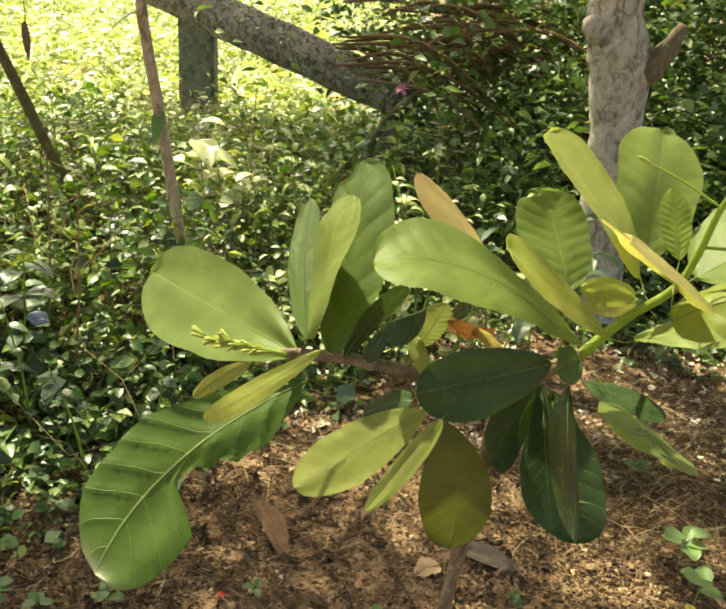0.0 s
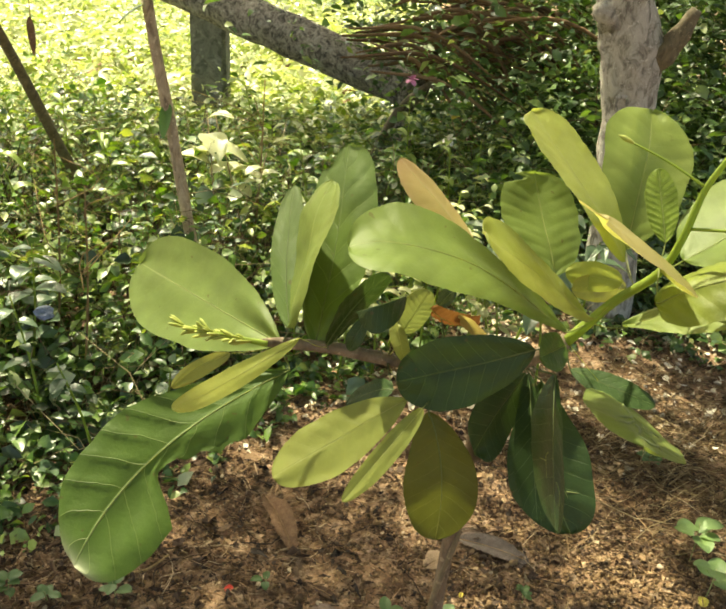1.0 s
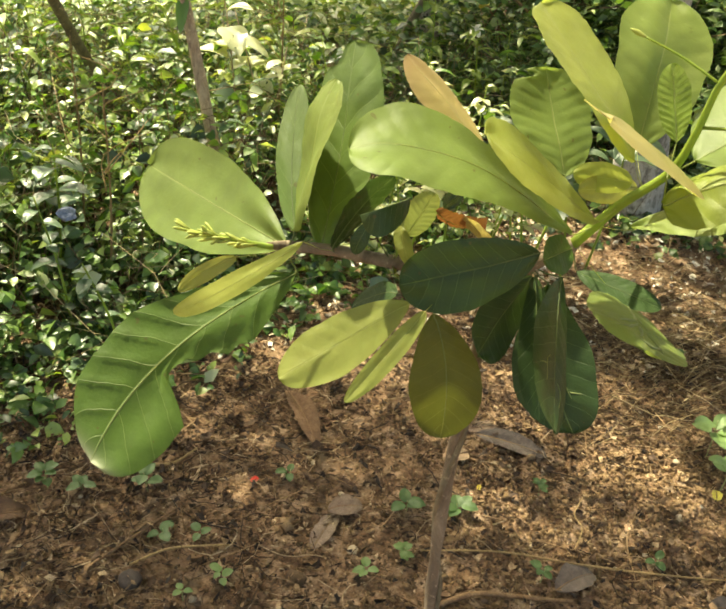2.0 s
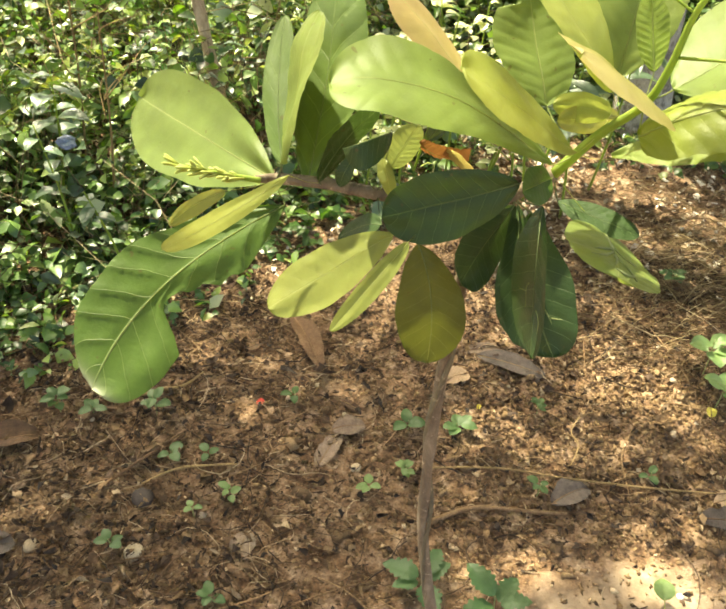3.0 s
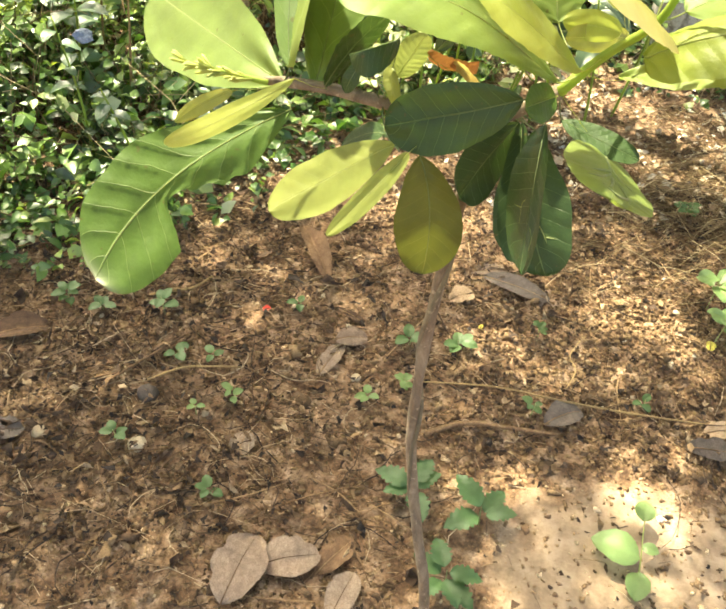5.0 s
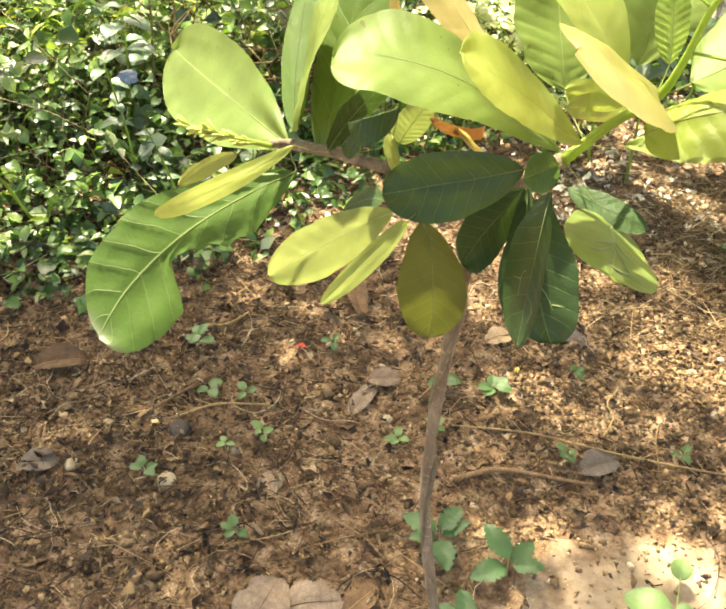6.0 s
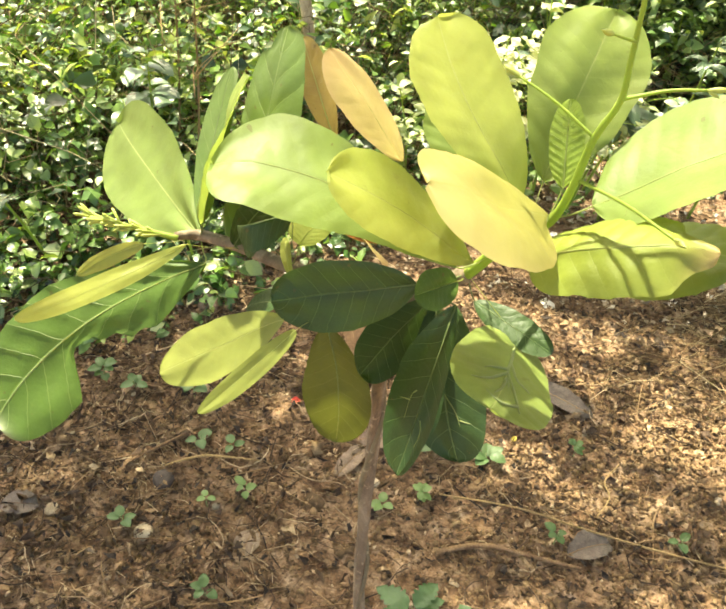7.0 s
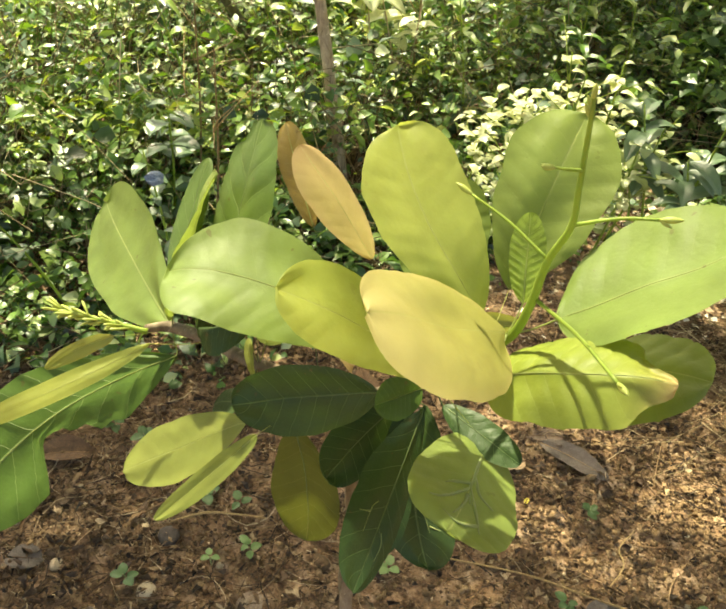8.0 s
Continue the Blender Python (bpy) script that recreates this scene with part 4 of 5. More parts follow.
def cover_height(x, y):
    d = y - cover_edge(x)
    tall = np.interp(x, [-1.5, -0.5, 0.2, 1.0], [0.46, 0.42, 0.30, 0.36])
    return max(0.05, tall * smooth(-0.1, 0.65, d))


def cover_keep(x, y):
    d = y - cover_edge(x)
    return smooth(-0.25, 0.25, d) * smooth(-2.5, -1.9, x + 0.3 * noise.noise(Vector((x, y * 2, 1.0)))) * (0.55 + 0.6 * noise.noise(Vector((x * 2.2, y * 2.2, 4.0))))


def clump(x, y):
    return 0.75 + 0.9 * noise.noise(Vector((x * 3.3, y * 3.3, 11.0)))


def near_keep(x, y):
    return cover_keep(x, y) * (1.0 - 0.85 * smooth(0.5, 1.0, y - cover_edge(x)))


def far_keep(x, y):
    return cover_keep(x, y) * smooth(0.3, 1.0, y - cover_edge(x))


patch("low_plants", sow(3600, -2.4, 1.6, 0.9, 3.2, near_keep), lambda x, y: cover_height(x, y) * clump(x, y), 7, 0.027, WEED_NEAR, "low dark green wild plants at the edge of the soil", "ground cover", stem_mat=STRAW, up=0.8, lean=0.5, slim=0.65)
patch("ground_cover", sow(4300, -2.4, 1.6, 0.9, 3.9, far_keep), lambda x, y: cover_height(x, y) * clump(x, y), 9, 0.025, WEED, "dense low wild plants with small mixed green leaves", "ground cover", stem_mat=STRAW, up=0.8, lean=0.5)
patch("slender_weeds", sow(1900, -2.4, 1.6, 1.0, 3.8, far_keep), lambda x, y: cover_height(x, y) * 1.1 * clump(x, y + 5), 9, 0.036, WEED_BRIGHT, "yellow-green slender leaved wild plants", "weeds", slim=0.33, up=0.8)
patch("broad_weeds", sow(260, -2.4, 1.6, 1.1, 3.6, cover_keep), lambda x, y: cover_height(x, y) * 1.05, 6, 0.036, BLUE_WEED, "broader blue-green wild plants among the low cover", "weeds", slim=0.7, up=0.7)
patch("edge_weeds", sow(420, -1.3, 1.4, 0.95, 2.0, lambda x, y: 0.8 * smooth(-0.35, 0.0, y - cover_edge(x))), lambda x, y: 0.05, 5, 0.022, WEED, "scattered small seedlings along the edge of the bare soil", "weeds", slim=0.65)


def meadow_keep(x, y):
    return smooth(0.40, -0.25, x - 0.10 * (y - 3.0)) * smooth(2.7, 3.5, y)


# the meadow's glare comes partly from its lightened leaf colour
patch("meadow", sow(6000, -5.0, 2.5, 2.7, 12.0, meadow_keep), lambda x, y: 0.24 + 0.14 * noise.noise(Vector((x, y, 2.0))), 8, 0.052, SUN_PAINTED_MEADOW, "yellow-green meadow plants with sun brightness put into the leaf colour", "meadow", slim=0.42, lean=0.5, up=0.7)

patch("meadow_carpet", sow(7000, -5.0, 2.5, 2.7, 12.0, meadow_keep), lambda x, y: 0.06, 2, 0.10, SUN_PAINTED_MEADOW, "low leaves filling the meadow, sun brightness put into their colour", "meadow", slim=0.6, lean=0.6, up=0.5)


def thicket_keep(x, y):
    return smooth(0.0, 0.5, x - 0.10 * (y - 3.2)) * smooth(2.5, 3.0, y) * (0.22 if x < 0.55 and y < 3.7 else 1.0)


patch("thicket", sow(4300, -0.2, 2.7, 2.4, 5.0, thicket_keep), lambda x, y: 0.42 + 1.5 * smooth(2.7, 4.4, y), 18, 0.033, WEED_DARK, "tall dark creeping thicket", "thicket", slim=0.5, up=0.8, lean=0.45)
tv0 = sow(900, 0.0, 4.5, 2.9, 4.6, thicket_keep)
tz = RNG.uniform(0.25, 1.5, len(tv0)) * np.array([0.35 + 0.65 * smooth(2.9, 4.2, y) for x, y in tv0])
va = np.column_stack([tv0, tz])
vb = va + np.column_stack([RNG.normal(0.05, 0.18, len(va)), RNG.normal(0, 0.12, len(va)), RNG.normal(-0.08, 0.16, len(va))])
kv_, kf_ = stalks(va, vb, RNG.uniform(0.0015, 0.0035, len(va)), 0.2)
stuff_mesh("creeper_stems", kv_, kf_, STRAW, "tangle of dry creeper stems in the thicket", "creepers")


tv1 = sow(1500, -1.8, 1.0, 1.3, 3.3, cover_keep)
va = np.column_stack([tv1, [cover_height(x, y) * RNG.uniform(0.3, 1.2) for x, y in tv1]])
vb = va + np.column_stack([RNG.normal(0, 0.13, len(va)), RNG.normal(0, 0.10, len(va)), RNG.normal(-0.02, 0.09, len(va))])
kv_, kf_ = stalks(va, vb, RNG.uniform(0.0008, 0.0020, len(va)), 0.22)
stuff_mesh("weed_stems", kv_, kf_, DRY_GRASS, "thin pale stems and runners among the wild plants", "weeds")
# ---- trees, log, post and sticks behind ----
tree = thing("tree", "tree with a pale knotted trunk and a broken branch stub", "tree", at=(0.90, 2.45, 0.0))
TREE = Vector(tree.location)
v, f, u = tube(spline([Vector(p) - TREE for p in ((0.895, 2.45, -0.1), (0.885, 2.45, 0.15), (0.862, 2.45, 0.45), (0.845, 2.45, 0.66), (0.815, 2.45, 0.84), (0.775, 2.45, 0.98), (0.77, 2.45, 1.3), (0.74, 2.55, 2.2), (0.55, 2.8, 3.0))], 9), [0.094, 0.082, 0.075, 0.076, 0.090, 0.080, 0.075, 0.066, 0.045], 28, 0.12, 3.0)
part("trunk", v, f, TRUNK_BARK, tree, uvs=u)
v, f, u = tube(spline([Vector(p) - TREE for p in ((0.86, 2.43, 0.80), (0.915, 2.40, 0.875), (0.955, 2.38, 0.965))], 6), [0.05, 0.033, 0.014], 12, 0.5, 1.0)
part("branch_stub", v, f, DARK_BARK, tree, "broken brown branch stub", uvs=u)
v, f, u = tube(spline([Vector(p) - TREE for p in ((0.74, 2.42, 0.92), (0.70, 2.40, 0.945), (0.678, 2.39, 0.955))], 5), [0.045, 0.03, 0.012], 12, 0.3, 5.0)
part("knob", v, f, TRUNK_BARK, tree, "cut branch knob", uvs=u)
v, f, u = tube(spline([(math.cos(a) * 0.017 + 0.815 - TREE.x - 0.02, 2.374 - TREE.y, 0.70 + math.sin(a) * 0.022) for a in np.linspace(0, 6.28, 12)], 2), [0.005, 0.006, 0.004], 6, 0.5)
part("bark_ring", v, f, TRUNK_BARK, tree, "ring-shaped branch scar", uvs=u)
# crown: limbs and leaves high above, which dapple the sun
limb_ends = []
pieces = []
for k in range(16):
    a = k * 2.4
    start = Vector((0.60 - TREE.x, 2.7 - TREE.y, RNG.uniform(2.2, 2.9)))
    end = Vector((-0.5 + RNG.uniform(-2.8, 2.8) - TREE.x, 2.7 + RNG.uniform(-0.2, 2.6) - TREE.y, RNG.uniform(2.5, 3.2)))
    line = spline([start, start.lerp(end, 0.5) + Vector((0, 0, 0.25)), end], 5)
    pieces.append(tube(line, [0.035, 0.02, 0.008], 6, 0.1, k))
    limb_ends.append((start, end))
cv, cf = join(pieces)
part("limbs", cv, cf, TRUNK_BARK, tree)


# thinner places in the crown: x, y, two radii and how much of the foliage is left there
CROWN_GAPS = ((-0.41, 1.35, 0.53, 0.4, 0.03), (-0.27, 1.95, 0.36, 0.24, 0.85), (-1.86, 3.36, 0.9, 0.55, 0.0), (-1.46, 2.91, 0.65, 0.4, 0.15), (-0.95, 3.99, 0.28, 0.25, 0.0), (-0.16, 3.36, 0.35, 0.3, 0.15), (-1.30, 2.02, 0.55, 0.40, 2.1), (-0.52, 4.25, 0.5, 0.42, 1.0), (0.79, 4.91, 0.85, 0.62, 0.05), (-0.29, 2.5, 0.38, 0.24, 0.45), (0.78, 4.26, 0.6, 0.5, 0.1), (0.07, 3.31, 0.55, 0.3, 0.06), (-0.46, 3.20, 0.75, 0.56, 0.0), (0.19, 2.91, 0.5, 0.33, 0.45), (0.35, 3.89, 0.42, 0.36, 0.08), (-2.62, 4.66, 1.1, 0.95, 0.0), (-1.31, 4.21, 0.35, 0.5, 0.35), (-0.82, 2.15, 0.34, 0.26, 1.15))


# small chinks, by where their flecks of sun fall on the soil
SUN_FLECKS = ((-0.08, 0.7), (0.41, 0.79), (0.54, 0.81), (0.42, 0.64), (0.67, 0.72), (-0.19, 0.7), (-0.52, 0.89), (-0.39, 0.56), (0.32, 0.79), (1.02, 1.95), (0.9, 1.7), (0.75, 1.45), (0.88, 1.55), (0.6, 1.35), (0.95, 1.3), (0.8, 1.22), (0.68, 1.08))
FLECK_SHIFT = SUN_TO * (2.53 / SUN_TO.z)


def crown_density(x, y):
    """Leaves per square metre of the crown, seen from above: a ragged round crown with gaps."""
    rim = math.hypot((x + 0.5) / 3.3, (y - 2.71) / 3.1) + 0.12 * noise.noise(Vector((x * 1.3, y * 1.3, 4.0)))
    d = 980.0 * smooth(1.0, 0.82, rim) * (1.0 + 0.75 * noise.noise(Vector((x * 8.0, y * 7.5, 8.0))))
    for gx0, gy0, rx, ry, left in CROWN_GAPS:
        r = math.hypot((x - gx0) / rx, (y - gy0 - 0.2 * (x - gx0)) / ry) + 0.15 * noise.noise(Vector((x * 7, y * 7, gx0)))
        d *= left + (1.0 - left) * smooth(0.85, 1.15, r)
    for gx0, gy0 in SUN_FLECKS:
        d *= smooth(0.03, 0.07, math.hypot(x - gx0 - FLECK_SHIFT.x, y - gy0 - FLECK_SHIFT.y))
    return d


pos = []
for k in range(75000):
    x, y = RNG.uniform(-4.3, 3.3), RNG.uniform(-0.85, 6.35)
    if RNG.uniform() * 1600.0 < crown_density(x, y):
        pos.append((x - TREE.x, y - TREE.y, RNG.uniform(2.44, 2.62)))
pos = np.array(pos)
ang = RNG.uniform(0, 6.283, len(pos))
cd = np.column_stack([np.cos(ang), np.sin(ang), RNG.normal(-0.2, 0.3, len(pos))])
cn = np.column_stack([RNG.normal(0, 0.45, len(pos)), RNG.normal(0, 0.45, len(pos)), np.ones(len(pos))])
kv, kf = leaf_kites(pos, cd, cn, RNG.uniform(0.08, 0.15, len(pos)), RNG.uniform(0.045, 0.07, len(pos)))
part("crown", kv, kf, CANOPY, tree, "broad leafy crown", smooth=False)

log = thing("fallen_log", "grey weathered log leaning across the clearing", "log", at=(0.3, 3.75, 0.30))
LOG = Vector(log.location)
v, f, u = tube(spline([Vector(p) - LOG for p in ((0.31, 3.73, 0.418), (0.217, 3.80, 0.453), (-0.291, 4.05, 0.594), (-0.79, 4.30, 0.729), (-2.1, 4.95, 1.09))], 10), [0.090, 0.098, 0.10, 0.098, 0.09], 22, 0.14, 2.0)
part("trunk", v, f, LOG_BARK, log, uvs=u)
prop = thing("log_support", "forked dead branch under the end of the log", "branch", at=(0.25, 3.76, 0.0))
v, f, u = tube(spline([(0, 0, -0.05), (0.02, 0.02, 0.15), (0.0, 0.04, 0.30)], 5), [0.05, 0.045, 0.04], 10, 0.2)
part("stub", v, f, LOG_BARK, prop, uvs=u)

post = thing("concrete_post", "short weathered grey concrete post among weeds", "post", at=(-0.755, 4.6, 0.0))
bm = bmesh.new()
bmesh.ops.create_cube(bm, size=1.0)
bmesh.ops.scale(bm, vec=(0.19, 0.17, 0.74), verts=bm.verts)
bmesh.ops.translate(bm, vec=(0, 0, 0.29), verts=bm.verts)
bmesh.ops.bevel(bm, geom=bm.edges[:], offset=0.018, segments=3, affect='EDGES')
bmesh.ops.subdivide_edges(bm, edges=bm.edges[:], cuts=2, use_grid_fill=True)
for q in bm.verts:
    q.co += Vector((noise.noise(q.co * 9), noise.noise(q.co * 9 + Vector((5, 0, 0))), noise.noise(q.co * 9 + Vector((0, 5, 0))))) * 0.006
pm = bpy.data.meshes.new("shaft")
bm.to_mesh(pm)
bm.free()
pm.materials.append(CONCRETE)
shaft = new("shaft", pm)
shaft.parent = post


def stick(name, label, points, radii, material, sides=9, rough=0.2, category="stick", group=""):
    foot = Vector(points[0])
    ob = thing(name, label, category, group, at=foot)
    vv, ff, uu = tube(spline([Vector(p) - foot for p in points], 6), radii, sides, rough, foot.x * 7)
    part("wood", vv, ff, material, ob, uvs=uu)
    return ob


pole = stick("thin_tree", "slender reddish brown sapling trunk", [(-0.365, 2.135, -0.03), (-0.385, 2.155, 0.16), (-0.416, 2.185, 0.331), (-0.452, 2.22, 0.54), (-0.505, 2.27, 0.80), (-0.524, 2.286, 0.929), (-0.57, 2.32, 1.3), (-0.60, 2.35, 2.0)], [0.019, 0.017, 0.0165, 0.016, 0.0155, 0.014, 0.012], STICK_BARK, 12, 0.18, "tree")
bough = stick("dark_branch", "dark leaning branch over the low plants", [(-0.905, 2.955, -0.02), (-0.895, 2.822, 0.145), (-0.874, 2.562, 0.392), (-0.842, 2.159, 0.773), (-0.82, 1.92, 1.0), (-0.83, 1.80, 1.4)], [0.022, 0.018, 0.015, 0.012, 0.010], DARK_BARK, 10, 0.2, "branch")

# ---- plants with leaves or flowers of their own among the wild growth ----
def big_leaf(parent, base, direction, length, slim, material, sag=0.2, name="leaf", label=""):
    """One separate leaf of a wild plant, in the plant's own space."""
    b = Vector(base)
    d = Vector(direction).normalized()
    side = d.cross(Vector((0, 0, 1)))
    side = side.normalized() * length * slim * 0.5 if side.length > 1e-3 else Vector((length * slim * 0.5, 0, 0))
    t = b + d * length - Vector((0, 0, sag * length))
    m = b + d * length * 0.5 + Vector((0, 0, 0.02 * length))
    lift = Vector((0, 0, length * 0.07))
    pts, sv = blade_shape(b, m, t, side + lift, -side + lift, 0.45, 0.75, 10, 4, length * 0.012, 0.0, 7.0, b.x * 13 + b.z * 7 + length)
    faces = [(i * 9 + j, i * 9 + j + 1, (i + 1) * 9 + j + 1, (i + 1) * 9 + j) for i in range(10) for j in range(8)]
    return part(name, pts, faces, material, parent, label)


def wild_plant(name, label, category, at, height, count, size, slim, material, stem=None, lean=None, sag=0.25, spread=0.35, group="", shoots=0):
    ob = thing(name, label, category, group, at=(at[0], at[1], 0.0))
    if lean is None:
        lean = RNG.normal(0, 0.16, 2) * height
    top = Vector((lean[0], lean[1], height))
    line = spline([(0, 0, -0.02), top * 0.5 + Vector((0.01, 0.0, 0)), top], 5)
    v_, f_, u_ = tube(line, [0.004, 0.003, 0.0018], 6)
    part("stalk", v_, f_, stem or STEM_GREEN, ob, uvs=u_)
    ends = []
    for k in range(shoots):
        an = k * 2.399 + RNG.uniform(-0.5, 0.5)
        a0 = top * RNG.uniform(0.35, 0.85)
        e0 = a0 + Vector((math.cos(an), math.sin(an), RNG.uniform(0.2, 0.9))) * height * RNG.uniform(0.18, 0.36)
        v_, f_, u_ = tube(spline([a0, a0.lerp(e0, 0.5) + Vector((0, 0, 0.01)), e0], 3), [0.0018, 0.0013, 0.0007], 5)
        part("shoot", v_, f_, stem or STEM_GREEN, ob, uvs=u_)
        ends.append((a0, e0))
    for k in range(count):
        an = k * 2.399 + RNG.uniform(-0.4, 0.4)
        q = top * RNG.uniform(0.5, 1.0)
        if ends and k % 4:
            a0, e0 = ends[k % len(ends)]
            q = a0.lerp(e0, RNG.uniform(0.25, 1.0))
        d = (math.cos(an), math.sin(an), RNG.uniform(-0.1, spread))
        big_leaf(ob, q, d, size * RNG.uniform(0.5, 1.2), slim, material, sag)
    return ob, top


def blossom(parent, at, radius, material, label):
    """Five petals round a small eye."""
    for k in range(5):
        an = k * 1.2566
        d = Vector((math.cos(an), -0.75, math.sin(an) * 0.9 + 0.25))
        big_leaf(parent, at, d, radius, 0.75, material, 0.1, "petal", label if k == 0 else "")


vp, top = wild_plant("flowering_weed", "leafy weed with a small pink flower", "flowering plant", (0.215, 2.95), 0.56, 16, 0.075, 0.36, WEED_BRIGHT, lean=(0.015, 0.0), group="flowering weeds")
blossom(vp, top + Vector((0.0, -0.02, 0.07)), 0.028, PINK_PETAL, "small pink petals")
vp, top = wild_plant("flowering_weed", "leafy weed with a white flower and a yellow leaf", "flowering plant", (0.375, 2.80), 0.46, 18, 0.08, 0.36, WEED_BRIGHT, lean=(-0.005, 0.0), group="flowering weeds")
blossom(vp, top + Vector((-0.01, -0.03, 0.01)), 0.03, WHITE_PETAL, "small white petals")
big_leaf(vp, top + Vector((0.0, 0.0, 0.07)), (0.3, -0.8, 0.5), 0.055, 0.6, YELLOW_BIT, 0.1, "leaf", "yellow leaf")
for x, y, h, n, s in ((0.12, 2.85, 0.42, 14, 0.08), (0.30, 2.70, 0.38, 14, 0.085), (0.47, 2.9, 0.42, 12, 0.07), (-0.05, 2.9, 0.36, 12, 0.07), (0.60, 2.75, 0.30, 12, 0.06)):
    wild_plant("leafy_weed", "slender leaved green weed in half shade", "weed", (x, y), h, n, s, 0.34, WEED, group="leafy weeds")
# whitened leaf colour stands in for strong sun on these weeds
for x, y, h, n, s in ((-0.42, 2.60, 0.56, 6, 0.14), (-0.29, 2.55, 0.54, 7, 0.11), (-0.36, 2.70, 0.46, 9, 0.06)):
    wild_plant("pale_weed", "weed with leaves made almost white by sunlight put into the colour", "weed", (x, y), h, n, s, 0.6, SUN_PAINTED_LEAF, STICK_BARK, group="pale weeds")
for x, y, h in ((-0.20, 2.60, 0.62), (-0.08, 2.5, 0.5), (-0.55, 2.75, 0.5), (-0.7, 2.6, 0.5), (-0.95, 2.75, 0.55), (-1.15, 2.9, 0.5), (-0.62, 3.1, 0.45)):
    wild_plant("leafy_weed", "sunlit yellow-green weed with slim leaves", "weed", (x, y), h, 15, 0.085, 0.3, WEED_BRIGHT, group="leafy weeds", spread=0.8)
# bushes in sun: the brightness is put into the leaf colour
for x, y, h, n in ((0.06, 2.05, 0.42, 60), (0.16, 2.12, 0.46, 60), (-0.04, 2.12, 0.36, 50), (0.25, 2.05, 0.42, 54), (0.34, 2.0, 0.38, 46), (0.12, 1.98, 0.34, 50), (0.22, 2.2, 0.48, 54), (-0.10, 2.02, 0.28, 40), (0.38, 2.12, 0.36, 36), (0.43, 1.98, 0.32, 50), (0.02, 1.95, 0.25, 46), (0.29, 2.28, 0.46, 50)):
    wild_plant("bright_bush", "pale yellow-green bush with sunlight put into its leaf colour", "bush", (x, y), h, n, 0.040, 0.62, SUN_PAINTED_LEAF if n > 48 else SUN_PAINTED_MEADOW, group="bright bushes", spread=0.8, shoots=7)
for x, y, h, n, s in ((0.47, 1.98, 0.44, 12, 0.10), (0.56, 1.90, 0.42, 12, 0.105), (0.66, 2.05, 0.40, 10, 0.10), (0.52, 2.12, 0.46, 12, 0.09)):
    wild_plant("broad_weed", "blue-green broad leaved weed", "weed", (x, y), h, n, s, 0.42, BLUE_WEED, group="broad weeds")
for x, y, h, n, s in ((-0.78, 1.86, 0.42, 9, 0.085), (-0.66, 1.62, 0.34, 9, 0.055), (-0.50, 1.50, 0.30, 9, 0.045), (-0.85, 1.45, 0.34, 10, 0.05), (-0.40, 1.60, 0.24, 8, 0.04)):
    wild_plant("broad_weed", "dull blue-green broad leaved weed", "weed", (x, y), h, n, s, 0.6, BLUE_WEED, group="broad weeds")
hanging, top = wild_plant("climber", "climber with a long sunlit hanging leaf", "climber", (-0.83, 2.25), 0.70, 5, 0.15, 0.38, WEED_BRIGHT, sag=0.6)
for x, y, h in ((-0.74, 1.95, 0.62), (-0.30, 2.60, 0.66), (-0.62, 1.78, 0.56)):
    dry, top = wild_plant("dry_twig", "bare pale forked twig standing in the weeds", "twig", (x, y), h, 0, 0.05, 0.5, SUN_PAINTED_LEAF, DRY_STALK, lean=(0.05, 0.02), group="bare twigs")
    for k in range(4):
        a0 = top * RNG.uniform(0.45, 0.9)
        v_, f_, u_ = tube(spline([a0, a0 + Vector((RNG.normal(0, 0.06), RNG.normal(0, 0.06), 0.06)), a0 + Vector((RNG.normal(0, 0.12), RNG.normal(0, 0.1), 0.12))], 3), [0.002, 0.0015, 0.0008], 5)
        part("side_twig", v_, f_, DRY_STALK, dry)
blue = thing("plastic_scrap", "faded blue crumpled plastic scrap caught in weeds", "plastic scrap", at=(-0.538, 1.40, 0.445))
bm = bmesh.new()
bmesh.ops.create_icosphere(bm, subdivisions=2, radius=0.017)
for q in bm.verts:
    q.co *= 1 + 0.9 * noise.noise(q.co * 60)
    q.co.z *= 0.6
pm = bpy.data.meshes.new("scrap")
bm.to_mesh(pm)
bm.free()
pm.materials.append(BLUE_STUFF)
blue.data = None
sc = new("scrap", pm)
sc.parent = blue
# a leaf on the thin trunk, and a withered vine tip hanging from the dark branch
foot = Vector(pole.location)
big_leaf(pole, Vector((-0.524, 2.279, 0.905)) - foot, (-0.75, -0.2, -0.45), 0.085, 0.55, WEED, 0.1, "leaf", "dark green leaf on the trunk")
big_leaf(pole, Vector((-0.47, 2.235, 0.66)) - foot, (-0.1, -0.5, -0.9), 0.09, 0.4, WEED, 0.1, "leaf", "dark green leaf on the trunk")
foot = Vector(bough.location)
tv, tf, tu = tube(spline([Vector(p) - foot for p in ((-0.83, 1.80, 1.39), (-0.73, 1.87, 1.12), (-0.69, 1.90, 0.97), (-0.692, 1.90, 0.85))], 6), [0.002, 0.0015, 0.0012], 5)
part("vine", tv, tf, DRY_STALK, bough, "thin hanging vine")
big_leaf(bough, Vector((-0.690, 1.90, 0.91)) - foot, (0.1, -0.2, -1.0), 0.085, 0.2, DEAD_BROWN, 0.0, "leaf", "withered hanging leaf")
# dry fronds heaped behind the log's end
heap = thing("dry_fronds", "heap of dry brown palm fronds behind the log", "palm fronds", at=(0.32, 3.42, 0.0))
